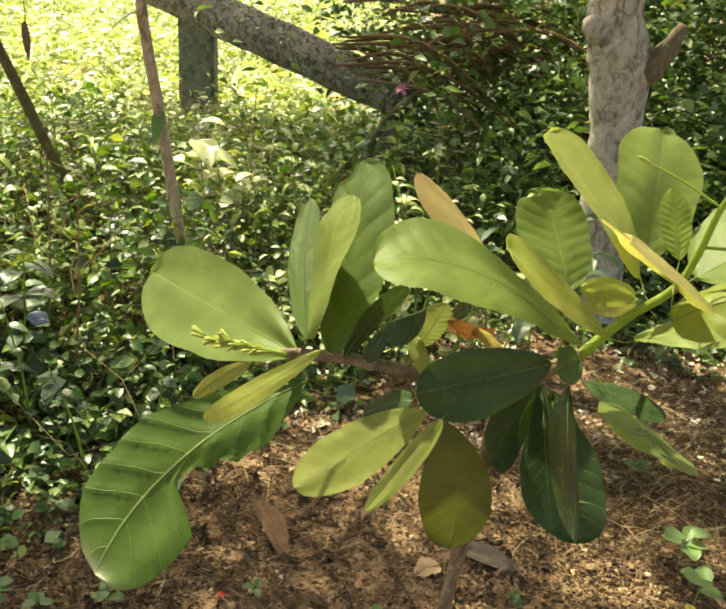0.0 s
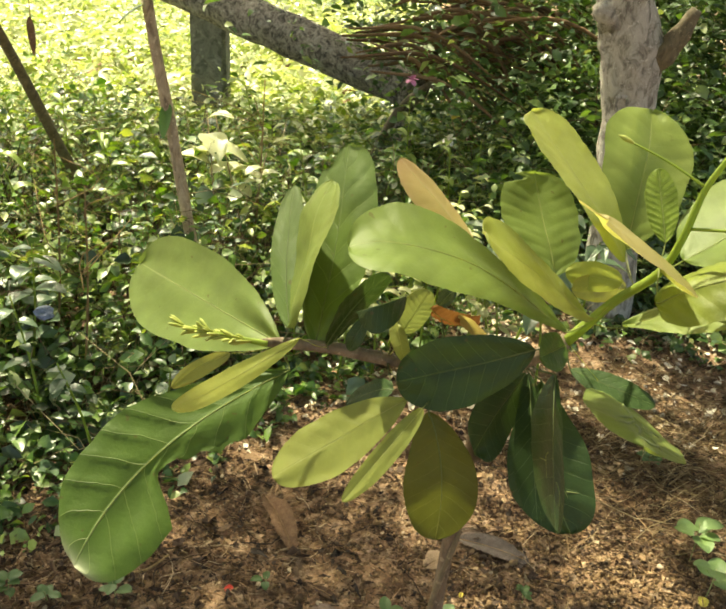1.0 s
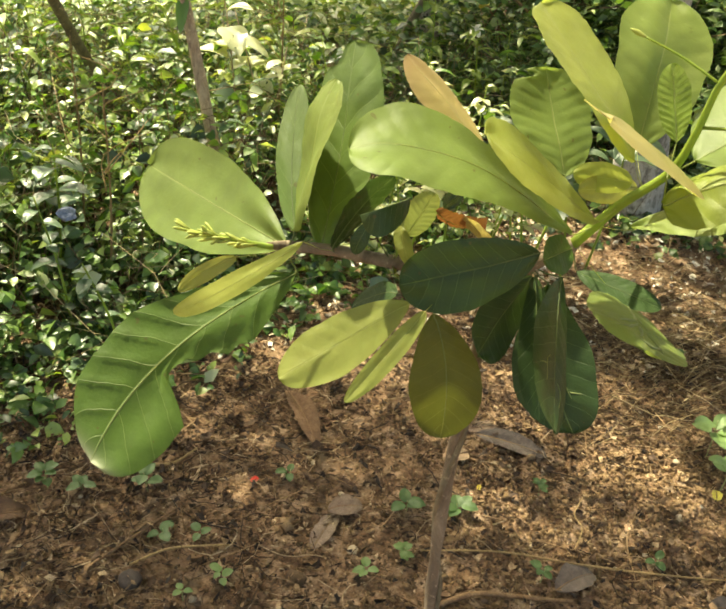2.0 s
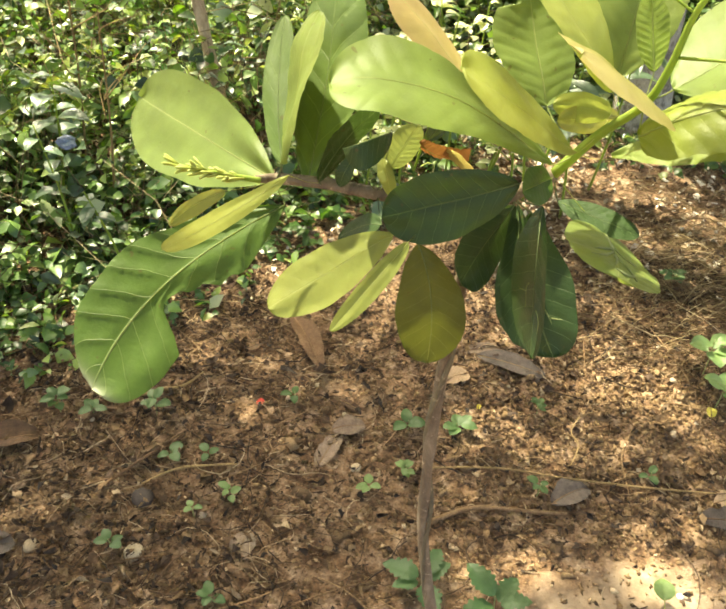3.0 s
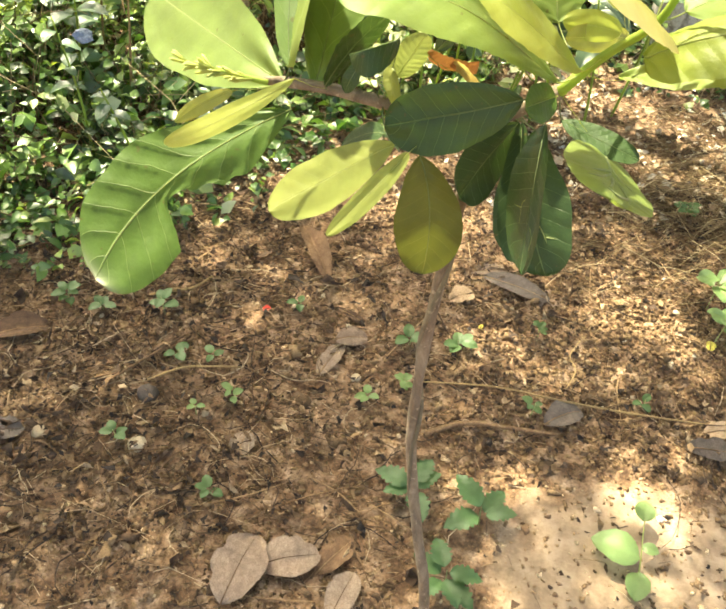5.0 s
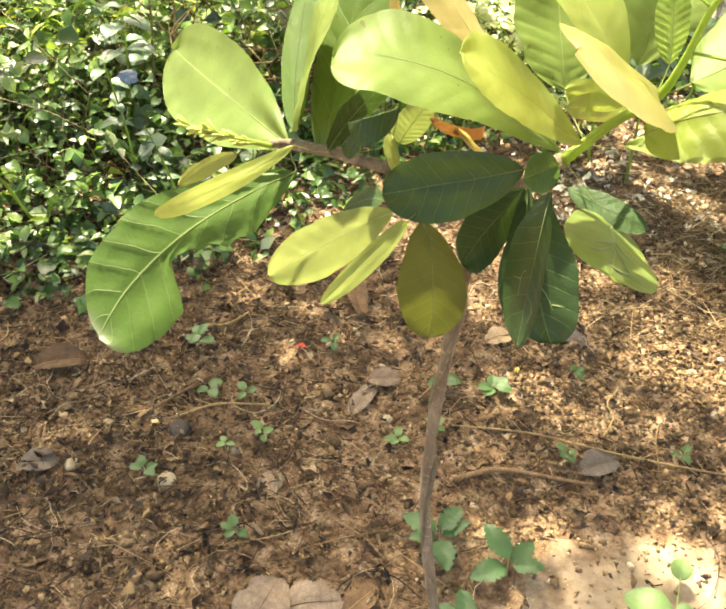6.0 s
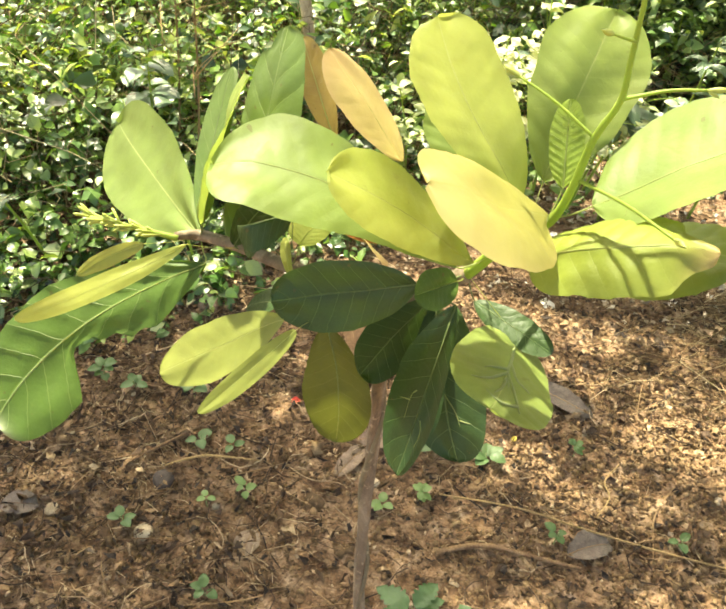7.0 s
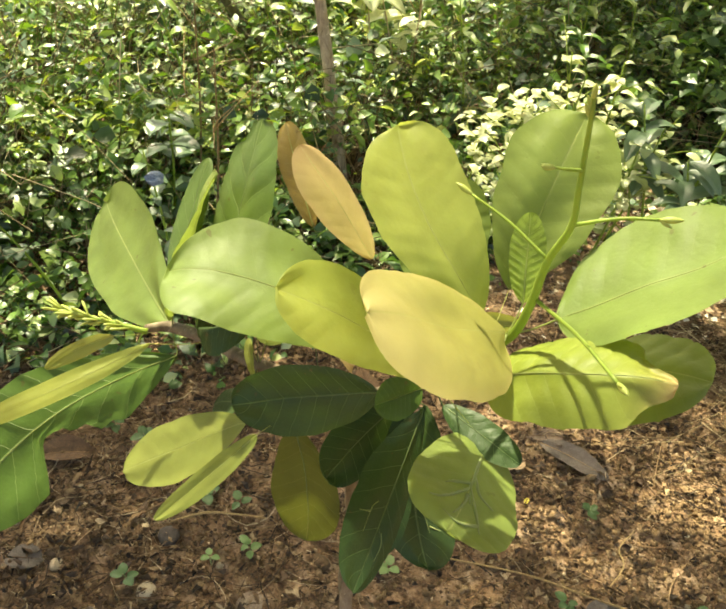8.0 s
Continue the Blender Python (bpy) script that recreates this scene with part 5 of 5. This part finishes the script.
for k in range(60):
    a0 = Vector((RNG.uniform(-0.35, 0.35), RNG.uniform(-0.10, 0.25), RNG.uniform(0.55, 0.86)))
    an = RNG.normal(0.15, 0.35)
    ln_ = RNG.uniform(0.3, 0.75)
    e0 = a0 + Vector((math.cos(an) * ln_, RNG.normal(0, 0.1), -math.sin(an) * ln_ * 0.6 - 0.12))
    v_, f_, u_ = tube(spline([a0, a0.lerp(e0, 0.5) + Vector((0, 0, 0.10)), e0], 5), [0.004, 0.010, 0.007, 0.002], 5, 0.3, k)
    part("frond", v_, f_, STRAW if k % 3 else DEAD_BROWN, heap)
v_, f_, u_ = tube(spline([(-0.25, 0.1, -0.02), (-0.1, 0.05, 0.4), (0.2, 0.1, 0.62)], 5), [0.022, 0.018, 0.01], 8, 0.3)
part("stem", v_, f_, DARK_BARK, heap)

# ---- litter on the bare soil ----
def surface(xy):
    return np.array([ground_z(x, y) for x, y in xy])


def litter_keep(x, y):
    puddle = 0.08 if ((x - 0.56) / 0.33) ** 2 + ((y - 0.66) / 0.18) ** 2 < 1 else 1.0
    return puddle * (0.45 + 0.5 * smooth(0.1, -0.4, x) + 0.5 * smooth(1.1, 1.7, y)) * (0.75 + 0.5 * noise.noise(Vector((x * 5, y * 5, 1.0))))


def flakes(n, size, lift, material, label, region=(-1.1, 1.3, 0.4, 2.4), slim=(0.15, 0.75)):
    xy = sow(n, *region, litter_keep)
    z = surface(xy) + RNG.uniform(0.001, lift, n)
    a = RNG.uniform(0, 6.283, n)
    d = np.column_stack([np.cos(a), np.sin(a), RNG.normal(0, 0.25, n)])
    nr = np.column_stack([RNG.normal(0, 0.4, n), RNG.normal(0, 0.4, n), np.ones(n)])
    ln = size * np.minimum(RNG.lognormal(0, 0.45, n), 1.7)
    vv, ff = leaf_kites(np.column_stack([xy, z]), d, nr, ln, ln * RNG.uniform(*slim, n), droop=0.1, ragged=0.14)
    stuff_mesh("leaf_litter", vv, ff, material, label, "leaf litter")


flakes(15000, 0.008, 0.008, LITTER, "crumbled brown leaf litter on the soil")
flakes(5500, 0.010, 0.009, LITTER, "broken brown leaf bits on the soil")
flakes(2600, 0.012, 0.018, LITTER, "heaped brown leaf crumbs near the weeds", (-1.0, -0.15, 0.6, 1.5))
flakes(1300, 0.022, 0.012, LITTER, "narrow dry leaf strips on the soil", (-0.95, 0.2, 0.6, 1.6), (0.07, 0.18))
flakes(170, 0.022, 0.010, LITTER, "larger curled dead leaf pieces on the soil")
flakes(1900, 0.017, 0.016, PALE_LITTER, "sunlit pale dead leaf pieces in front of the thicket", (0.3, 1.5, 1.55, 2.6), (0.3, 0.8))
flakes(1100, 0.016, 0.014, PALE_LITTER, "scattered pale dead leaf pieces at the edge of the weeds", (-0.4, 0.6, 1.6, 2.4), (0.3, 0.8))
xy = sow(17000, -1.1, 1.3, 0.4, 2.3, litter_keep)
a = RNG.uniform(0, 6.283, len(xy))
ln = RNG.lognormal(-3.5, 0.6, len(xy))
p0 = np.column_stack([xy, surface(xy) + RNG.uniform(0.001, 0.006, len(xy))])
p1 = p0 + np.column_stack([np.cos(a) * ln, np.sin(a) * ln, RNG.normal(0, 0.12, len(xy)) * ln])
p1[:, 2] = np.maximum(p1[:, 2], 0.0)
sv_, sf_ = stalks(p0, p1, RNG.uniform(0.0004, 0.0014, len(xy)), 0.16)
stuff_mesh("straw", sv_, sf_, STRAW, "dry straws and rootlets strewn over the soil", "straw")

gx_ = sow(1700, 0.42, 1.3, 1.25, 2.1, lambda x, y: 0.15 + 0.85 * math.exp(-(((x - 0.80) / 0.2) ** 2 + ((y - 1.66) / 0.24) ** 2)))
a = RNG.normal(0.4, 0.9, len(gx_))
ln = RNG.uniform(0.03, 0.14, len(gx_))
p0 = np.column_stack([gx_, surface(gx_) + RNG.uniform(0.001, 0.025, len(gx_))])
p1 = p0 + np.column_stack([np.cos(a) * ln, np.sin(a) * ln, RNG.normal(0.02, 0.15, len(gx_)) * ln])
p1[:, 2] = np.maximum(p1[:, 2], 0.002)
sv_, sf_ = stalks(p0, p1, RNG.uniform(0.0006, 0.0016, len(gx_)), 0.14)
stuff_mesh("dry_grass", sv_, sf_, DRY_GRASS, "pale dry grass matted on the soil", "dry grass")


def rootlets(n, region, material, label):
    vs, fs = [], []
    for x, y in sow(n, *region, litter_keep):
        an, ln_ = RNG.uniform(0, 6.28), RNG.uniform(0.04, 0.19)
        line, bend = [], RNG.normal(0, 0.35)
        for k in range(8):
            line.append(Vector((x, y, ground_z(x, y) + 0.003 + 0.006 * RNG.uniform())))
            x, y = x + math.cos(an) * ln_ / 7, y + math.sin(an) * ln_ / 7
            an += bend + RNG.normal(0, 0.25)
        r = RNG.uniform(0.0006, 0.0015)
        tv_, tf_, tu_ = tube(line, [r * 0.7, r, r * 0.4], 4)
        o = len(vs)
        vs += tv_
        fs += [tuple(i + o for i in f_) for f_ in tf_ if len(f_) == 4]
    stuff_mesh("rootlets", [tuple(q) for q in vs], fs, material, label, "rootlets")


rootlets(700, (-0.9, 1.1, 0.5, 1.8), STRAW, "curved dry rootlets and vines on the soil")
rootlets(330, (-0.9, 0.0, 0.6, 1.5), STRAW, "tangled dry rootlets near the weeds")


def lumps(n, lo, hi, material, name, label, region, keep):
    xy_ = sow(n, *region, keep)
    r = RNG.uniform(lo, hi, n) * RNG.lognormal(0, 0.3, n)
    octa = np.array([[1, 0, 0], [-1, 0, 0], [0, 1, 0], [0, -1, 0], [0, 0, 0.7], [0, 0, -0.7], [.7, .7, .3], [-.7, .7, .3], [-.7, -.7, .3], [.7, -.7, .3]])
    tri = np.array([[4, 0, 6], [4, 6, 2], [4, 2, 7], [4, 7, 1], [4, 1, 8], [4, 8, 3], [4, 3, 9], [4, 9, 0], [0, 5, 6], [6, 5, 2], [2, 5, 7], [7, 5, 1], [1, 5, 8], [8, 5, 3], [3, 5, 9], [9, 5, 0]])
    vv = octa[None] * r[:, None, None] * RNG.uniform(0.35, 1.6, (n, 10, 1)) * RNG.uniform(0.6, 1.4, (n, 1, 3))
    vv = vv + np.column_stack([xy_, surface(xy_) + r * 0.15])[:, None]
    ff = (np.arange(n)[:, None, None] * 10 + tri[None]).reshape(-1, 3)
    ob = stuff_mesh(name, vv.reshape(-1, 3), ff, material, label, name.replace("_", " "))


lumps(8000, 0.0010, 0.0038, PEBBLE, "gravel", "pale grit and small stones in the soil", (-1.0, 1.2, 0.4, 1.9), lambda x, y: 0.8)
lumps(5200, 0.0015, 0.0050, CLOD, "soil_crumbs", "crumbly brown soil lumps", (0.1, 1.2, 0.75, 1.6), lambda x, y: math.exp(-(((x - 0.62) / 0.34) ** 2 + ((y - 1.13) / 0.25) ** 2)))
lumps(20000, 0.0012, 0.0050, CLOD, "soil_crumbs", "small brown soil crumbs", (-1.0, 1.2, 0.4, 1.8), lambda x, y: 0.1 if ((x - 0.56) / 0.33) ** 2 + ((y - 0.66) / 0.18) ** 2 < 1 else 0.8)


# ---- single things on the soil ----
def dead_leaf(x, y, length, width, turn, material, label, bow=0.25, curl=0.2, lift=0.004, tilt=0.0, group="dead leaves on the soil", whole=False):
    ob = thing("dead_leaf", label, "dead leaf", group, at=(x, y, ground_z(x, y) + lift), turn=turn)
    h = length / 2
    bites = tuple((sd, RNG.uniform(0.2, 0.9), RNG.uniform(0.03, 0.08), RNG.uniform(0.05, 0.25)) for sd in (-1, 1, 1))
    if whole:
        bites = ()
    pts, sv = blade_shape((-h, 0, 0), (0, 0, bow * width * 0.5), (h, 0, tilt * length), (0, width / 2, curl * width * 0.5), (0, -width / 2, curl * width * 0.35), 0.52, 0.6, 20, 5, 0.0016, 0.0, 8.0, x * 31 + y * 17, 0.0, bites)
    w = 11
    faces = [(i * w + j, i * w + j + 1, (i + 1) * w + j + 1, (i + 1) * w + j) for i in range(20) for j in range(w - 1)]
    part("blade", pts, faces, material, ob)
    tv, tf, tu = tube([pts[i * w + 5] + Vector((0, 0, 0.0006)) for i in range(0, 21, 3)], [0.0012, 0.0008, 0.0003], 5)
    part("midrib", tv, tf, TWIG, ob)
    return ob


dead_leaf(-0.146, 0.826, 0.058, 0.044, 1.45, DEAD_GREY, "oval pale grey-brown dead leaf on bare soil", whole=True, curl=0.1, bow=0.1)
dead_leaf(-0.014, 1.045, 0.095, 0.040, 1.15, DEAD_GREY, "grey-pink dead leaf, lying torn on soil")
dead_leaf(0.022, 1.098, 0.066, 0.052, 0.2, DEAD_GREY, "broken half of a grey-pink dead leaf")
dead_leaf(0.022, 1.160, 0.055, 0.02, -0.6, DEAD_BROWN, "small curled brown dead leaf on soil")
dead_leaf(0.241, 1.250, 0.060, 0.050, 0.5, STONE, "crumpled pale dead leaf beside the stem")
dead_leaf(-0.105, 0.590, 0.125, 0.085, 1.3, DEAD_GREY, "large pale brown dead leaf with a sunlit middle", curl=0.35)
dead_leaf(-0.030, 0.612, 0.10, 0.07, 0.3, DEAD_GREY, "large grey dead leaf overlapping another", lift=0.010)
dead_leaf(0.040, 0.630, 0.085, 0.045, 0.9, DEAD_BROWN, "curled brown dead leaf near the sapling")
dead_leaf(0.058, 0.565, 0.085, 0.05, 1.2, DEAD_GREY, "pointed pale dead leaf near the sapling", lift=0.008)
dead_leaf(-0.080, 1.345, 0.19, 0.05, -1.15, DEAD_BROWN, "long curled brown dead leaf on soil", curl=0.7, bow=0.6)
dead_leaf(0.36, 1.295, 0.155, 0.055, -0.42, DEAD_DARK, "strip of grey-brown bark lying on soil", curl=0.3)
dead_leaf(0.30, 1.345, 0.09, 0.035, 0.2, DEAD_GREY, "pale strip of dead leaf beside bark")
dead_leaf(-0.62, 1.035, 0.11, 0.06, 0.35, DEAD_BROWN, "brown folded dead leaf at the edge of the weeds", curl=0.6)
dead_leaf(-0.56, 0.80, 0.07, 0.05, 0.2, DEAD_DARK, "dark grey-brown dead leaf among twigs")
dead_leaf(0.43, 0.955, 0.085, 0.055, 0.5, DEAD_DARK, "crumpled grey dead leaf by a seedling", curl=0.35, bow=0.4)
dead_leaf(0.697, 0.905, 0.11, 0.05, -0.1, DEAD_DARK, "flat dark grey dead leaf half covered by mud")
dead_leaf(0.72, 0.955, 0.07, 0.04, 0.2, STONE, "pale dead leaf on mud")
dead_leaf(0.745, 1.17, 0.03, 0.022, 1.3, YELLOW_BIT, "small ochre dead leaf on soil")
dead_leaf(-0.157, 1.156, 0.018, 0.014, 0.3, RED_PETAL, "bright red fallen petal on soil", curl=0.6)
dead_leaf(0.281, 1.168, 0.016, 0.009, 1.3, YELLOW_BIT, "tiny yellow fallen leaf on soil")
dead_leaf(-0.33, 1.60, 0.10, 0.05, 0.8, DEAD_BROWN, "brown dead leaf among weeds", tilt=0.3)
dead_leaf(-0.43, 1.38, 0.06, 0.045, 1.9, DEAD_GREY, "brown dead leaf propped on weeds", tilt=0.4)

G = "twigs on the soil"
stick("twig", "thin grey-brown twig on soil", [(0.175, 0.884, 0.008), (0.225, 0.905, 0.014), (0.268, 0.915, 0.014), (0.34, 0.912, 0.012), (0.417, 0.912, 0.008)], [0.006, 0.005, 0.004, 0.003], TWIG, 8, 0.25, "twig", G)
stick("grass_stalk", "long pale dry grass stalk across the soil", [(0.16, 0.995, 0.02), (0.30, 0.992, 0.03), (0.42, 0.982, 0.022), (0.56, 0.972, 0.016), (0.74, 0.965, 0.012)], [0.0014, 0.002, 0.0022, 0.0014], DRY_STALK, 6, 0.1, "grass stalk", G)
stick("twig", "straight grey twig on soil", [(-0.42, 0.925, 0.010), (-0.36, 0.985, 0.018), (-0.29, 1.07, 0.016)], [0.003, 0.003, 0.002], TWIG, 6, 0.2, "twig", G)
stick("twig", "flat pale twig on soil", [(-0.345, 0.941, 0.010), (-0.29, 0.972, 0.016), (-0.24, 0.985, 0.014), (-0.18, 0.995, 0.010)], [0.002, 0.0025, 0.0015], DRY_STALK, 6, 0.25, "twig", G)
stick("twig", "curved pale root on soil", [(-0.40, 1.16, 0.012), (-0.36, 1.175, 0.016), (-0.32, 1.19, 0.014), (-0.285, 1.235, 0.012)], [0.002, 0.004, 0.003, 0.002], DRY_STALK, 6, 0.2, "twig", G)
stick("twig", "forked dry twig on crumbly soil", [(0.44, 1.02, 0.012), (0.46, 1.06, 0.022), (0.45, 1.09, 0.03), (0.475, 1.135, 0.03)], [0.001, 0.0016, 0.0008], DRY_STALK, 6, 0.2, "twig", G)
for k in range(150):
    x, y = RNG.uniform(-0.75, 1.0), RNG.uniform(0.55, 1.75)
    if ((x - 0.56) / 0.33) ** 2 + ((y - 0.66) / 0.18) ** 2 < 1:
        continue
    an, le = RNG.uniform(0, 3.14), RNG.uniform(0.04, 0.17)
    z = ground_z(x, y) + 0.006
    stick("twig", "short dry brown twig on soil", [(x, y, z), (x + math.cos(an) * le / 2 + RNG.normal(0, .01), y + math.sin(an) * le / 2 + RNG.normal(0, .006), z + 0.004), (x + math.cos(an) * le, y + math.sin(an) * le, z)], [0.0010, 0.0015, 0.0008], TWIG, 5, 0.2, "twig", G)


def stone(x, y, r, label, material=CREAM, squash=0.6):
    ob = thing("stone", label, "stone", "small stones on the soil", at=(x, y, ground_z(x, y) + r * 0.25))
    bm_ = bmesh.new()
    bmesh.ops.create_icosphere(bm_, subdivisions=2, radius=r)
    for q in bm_.verts:
        q.co *= 1 + 0.35 * noise.noise(q.co / r * 1.1 + Vector((x * 40, y * 40, 0)))
        q.co.z *= squash
    me = bpy.data.meshes.new("stone")
    bm_.to_mesh(me)
    bm_.free()
    me.materials.append(material)
    me.polygons.foreach_set("use_smooth", [True] * len(me.polygons))
    ob_ = new("rock", me)
    ob_.parent = ob
    return ob


stone(-0.500, 0.807, 0.014, "round pale tan stone on soil")
stone(-0.326, 0.804, 0.017, "egg-shaped pale tan stone on soil")
stone(0.039, 1.003, 0.010, "small cream pebble on soil")
stone(-0.337, 0.915, 0.020, "brown stone half buried in soil", DEAD_DARK)
stone(0.576, 0.759, 0.006, "tiny white pebble on mud", WHITE_PETAL)
stone(-0.225, 0.885, 0.007, "tiny cream pebble on soil")
for k in range(26):
    stone(RNG.uniform(-0.7, 0.9), RNG.uniform(0.8, 1.6), RNG.uniform(0.004, 0.007), "tiny pale pebble on soil")


LOBES = tuple((sd, at, 0.03, dp) for sd in (-1, 1) for at, dp in ((0.26, 0.22), (0.42, 0.34), (0.58, 0.28), (0.74, 0.30)))


def seedling(x, y, leaves, size, height, label, material=SEEDLING, slim=0.75, lobed=False, name="seedling", group="seedlings on the soil", spread=0.35, turn=None, blunt=0.75):
    """A small weed: thin stalk and separate folded leaves."""
    ob = thing(name, label, "seedling", group, at=(x, y, ground_z(x, y)), turn=RNG.uniform(0, 6.28) if turn is None else turn)
    rows = 24 if lobed else 9
    tv, tf, tu = tube(spline([(0, 0, -0.01), (0.002, 0.003, height * 0.5), (0, 0.004, height)], 3), [0.0014, 0.0012, 0.0008], 5)
    part("stalk", tv, tf, RIB_PALE, ob)
    for k in range(leaves):
        an = k * 2.399 + RNG.uniform(-0.3, 0.3)
        z = height * RNG.uniform(0.55, 1.0)
        ln_ = size * RNG.uniform(0.75, 1.15)
        b = Vector((math.cos(an) * size * 0.12, math.sin(an) * size * 0.12, z))
        d = Vector((math.cos(an), math.sin(an), RNG.uniform(-0.15, spread)))
        t = b + d * ln_
        side = Vector((-math.sin(an), math.cos(an), 0)) * ln_ * slim * 0.5
        m = (b + t) / 2 + Vector((0, 0, ln_ * 0.08))
        pts, sv = blade_shape(b, m, t, side + Vector((0, 0, ln_ * 0.06)), -side + Vector((0, 0, ln_ * 0.06)), 0.42, blunt, rows, 3, ln_ * 0.03, 0.0, 6.0, k + x * 9, 0.0, LOBES if lobed else ())
        faces = [(i * 7 + j, i * 7 + j + 1, (i + 1) * 7 + j + 1, (i + 1) * 7 + j) for i in range(rows) for j in range(6)]
        part("leaf", pts, faces, material, ob)
    return ob


for x, y, n, s, h, lab in ((-0.362, 0.804, 4, 0.035, 0.03, "dark green four-leaved seedling on soil"), (-0.181, 0.919, 5, 0.024, 0.035, "bright green slim seedling on soil"), (0.135, 1.098, 4, 0.042, 0.03, "broad-leaved seedling flat on soil"), (0.235, 1.098, 5, 0.042, 0.03, "blue-green seedling flat on soil"),
                           (0.130, 0.987, 7, 0.022, 0.03, "pale green feathery seedling on soil"), (0.066, 0.950, 4, 0.026, 0.02, "light green round seedling on soil"), (-0.093, 1.173, 3, 0.028, 0.02, "two-leaved green seedling on soil"), (-0.55, 1.118, 8, 0.035, 0.05, "bushy soft green seedling near weeds"),
                           (-0.475, 1.103, 4, 0.035, 0.03, "small round-leaved seedling near twigs"), (-0.306, 1.011, 3, 0.036, 0.025, "dark round-leaved seedling on soil"), (-0.235, 1.009, 3, 0.032, 0.025, "dark two-leaved seedling on soil"), (-0.357, 1.117, 5, 0.038, 0.05, "upright green seedling on soil"),
                           (0.368, 0.952, 4, 0.026, 0.04, "small seedling beside a grey dead leaf"), (0.396, 1.152, 7, 0.022, 0.04, "fine-leaved green seedling on soil"), (0.786, 1.619, 9, 0.040, 0.03, "dark green rosette weed on litter"), (0.58, 1.0, 3, 0.026, 0.02, "green seedling by the stalk"),
                           (-0.24, 0.885, 3, 0.022, 0.03, "small pale seedling on soil"), (-0.60, 0.66, 7, 0.03, 0.04, "grassy green seedling on soil"), (0.765, 1.29, 6, 0.062, 0.10, "light green weed with large leaves"), (0.76, 1.19, 5, 0.058, 0.07, "light green weed with round leaves"), (-0.18, 0.72, 4, 0.03, 0.02, "small dull seedling on soil")):
    seedling(x, y, n, s * 0.78, h, lab, material=MUD_LEAF if {"light", "pale", "bright"} & set(lab.split()) else SEEDLING)
seedling(0.155, 0.75, 5, 0.058, 0.05, "dark green weed growing at the foot of the sapling", material=WEED_LOBED, slim=0.66, blunt=1.0, lobed=True, turn=0.4)
seedling(0.27, 0.715, 4, 0.058, 0.05, "dark green large-leaved weed beside the sapling", material=WEED_LOBED, slim=0.66, blunt=1.0, lobed=True, turn=1.2)
seedling(0.21, 0.60, 6, 0.06, 0.05, "dark green three-lobed weed by the sapling", material=WEED_LOBED, slim=0.66, blunt=1.0, lobed=True)
mud_weed = thing("seedling", "light green round-leaved weed on the dried puddle", "seedling", "seedlings on the soil", at=(0.517, 0.656, ground_z(0.517, 0.656)))
tv, tf, tu = tube(spline([(0.0, -0.02, -0.01), (0.003, 0.0, 0.02), (0.012, 0.05, 0.035), (0.02, 0.085, 0.04)], 5), [0.0014, 0.0012, 0.0007], 6)
part("stalk", tv, tf, RIB_SOFT, mud_weed)
big_leaf(mud_weed, (0.004, 0.012, 0.024), (-1.0, 0.38, 0.10), 0.080, 0.78, MUD_LEAF, 0.08)
big_leaf(mud_weed, (0.016, 0.072, 0.038), (0.2, 1.0, 0.15), 0.040, 0.85, MUD_LEAF, 0.1)
big_leaf(mud_weed, (0.002, -0.006, 0.014), (-0.25, -1.0, 0.05), 0.050, 0.8, MUD_LEAF, 0.1)
big_leaf(mud_weed, (0.008, 0.03, 0.030), (1.0, -0.3, 0.1), 0.028, 0.8, MUD_LEAF, 0.1)

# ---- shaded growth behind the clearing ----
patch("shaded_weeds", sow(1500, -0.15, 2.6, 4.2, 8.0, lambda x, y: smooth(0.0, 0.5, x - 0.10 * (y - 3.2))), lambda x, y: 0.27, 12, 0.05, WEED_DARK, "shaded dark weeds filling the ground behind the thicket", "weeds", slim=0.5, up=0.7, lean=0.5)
patch("log_weeds", sow(800, -0.75, 0.5, 3.2, 4.7, lambda x, y: 0.85 * smooth(-0.75, -0.35, x) * (0.7 + 0.6 * noise.noise(Vector((x * 4, y * 4, 3.0))))), lambda x, y: 0.19 + 0.1 * noise.noise(Vector((x * 3, y * 3, 9.0))), 10, 0.042, WEED_BRIGHT, "mixed green weeds growing under the log", "weeds", slim=0.5, up=0.75, lean=0.45)
flakes(2600, 0.013, 0.014, LITTER, "coarse brown leaf crumbs on the open soil", (0.25, 1.15, 0.55, 1.75), (0.3, 0.8))
flakes(60, 0.016, 0.008, PALE_LITTER, "few pale chips on the open soil", (0.2, 1.15, 0.5, 1.75), (0.4, 0.8))
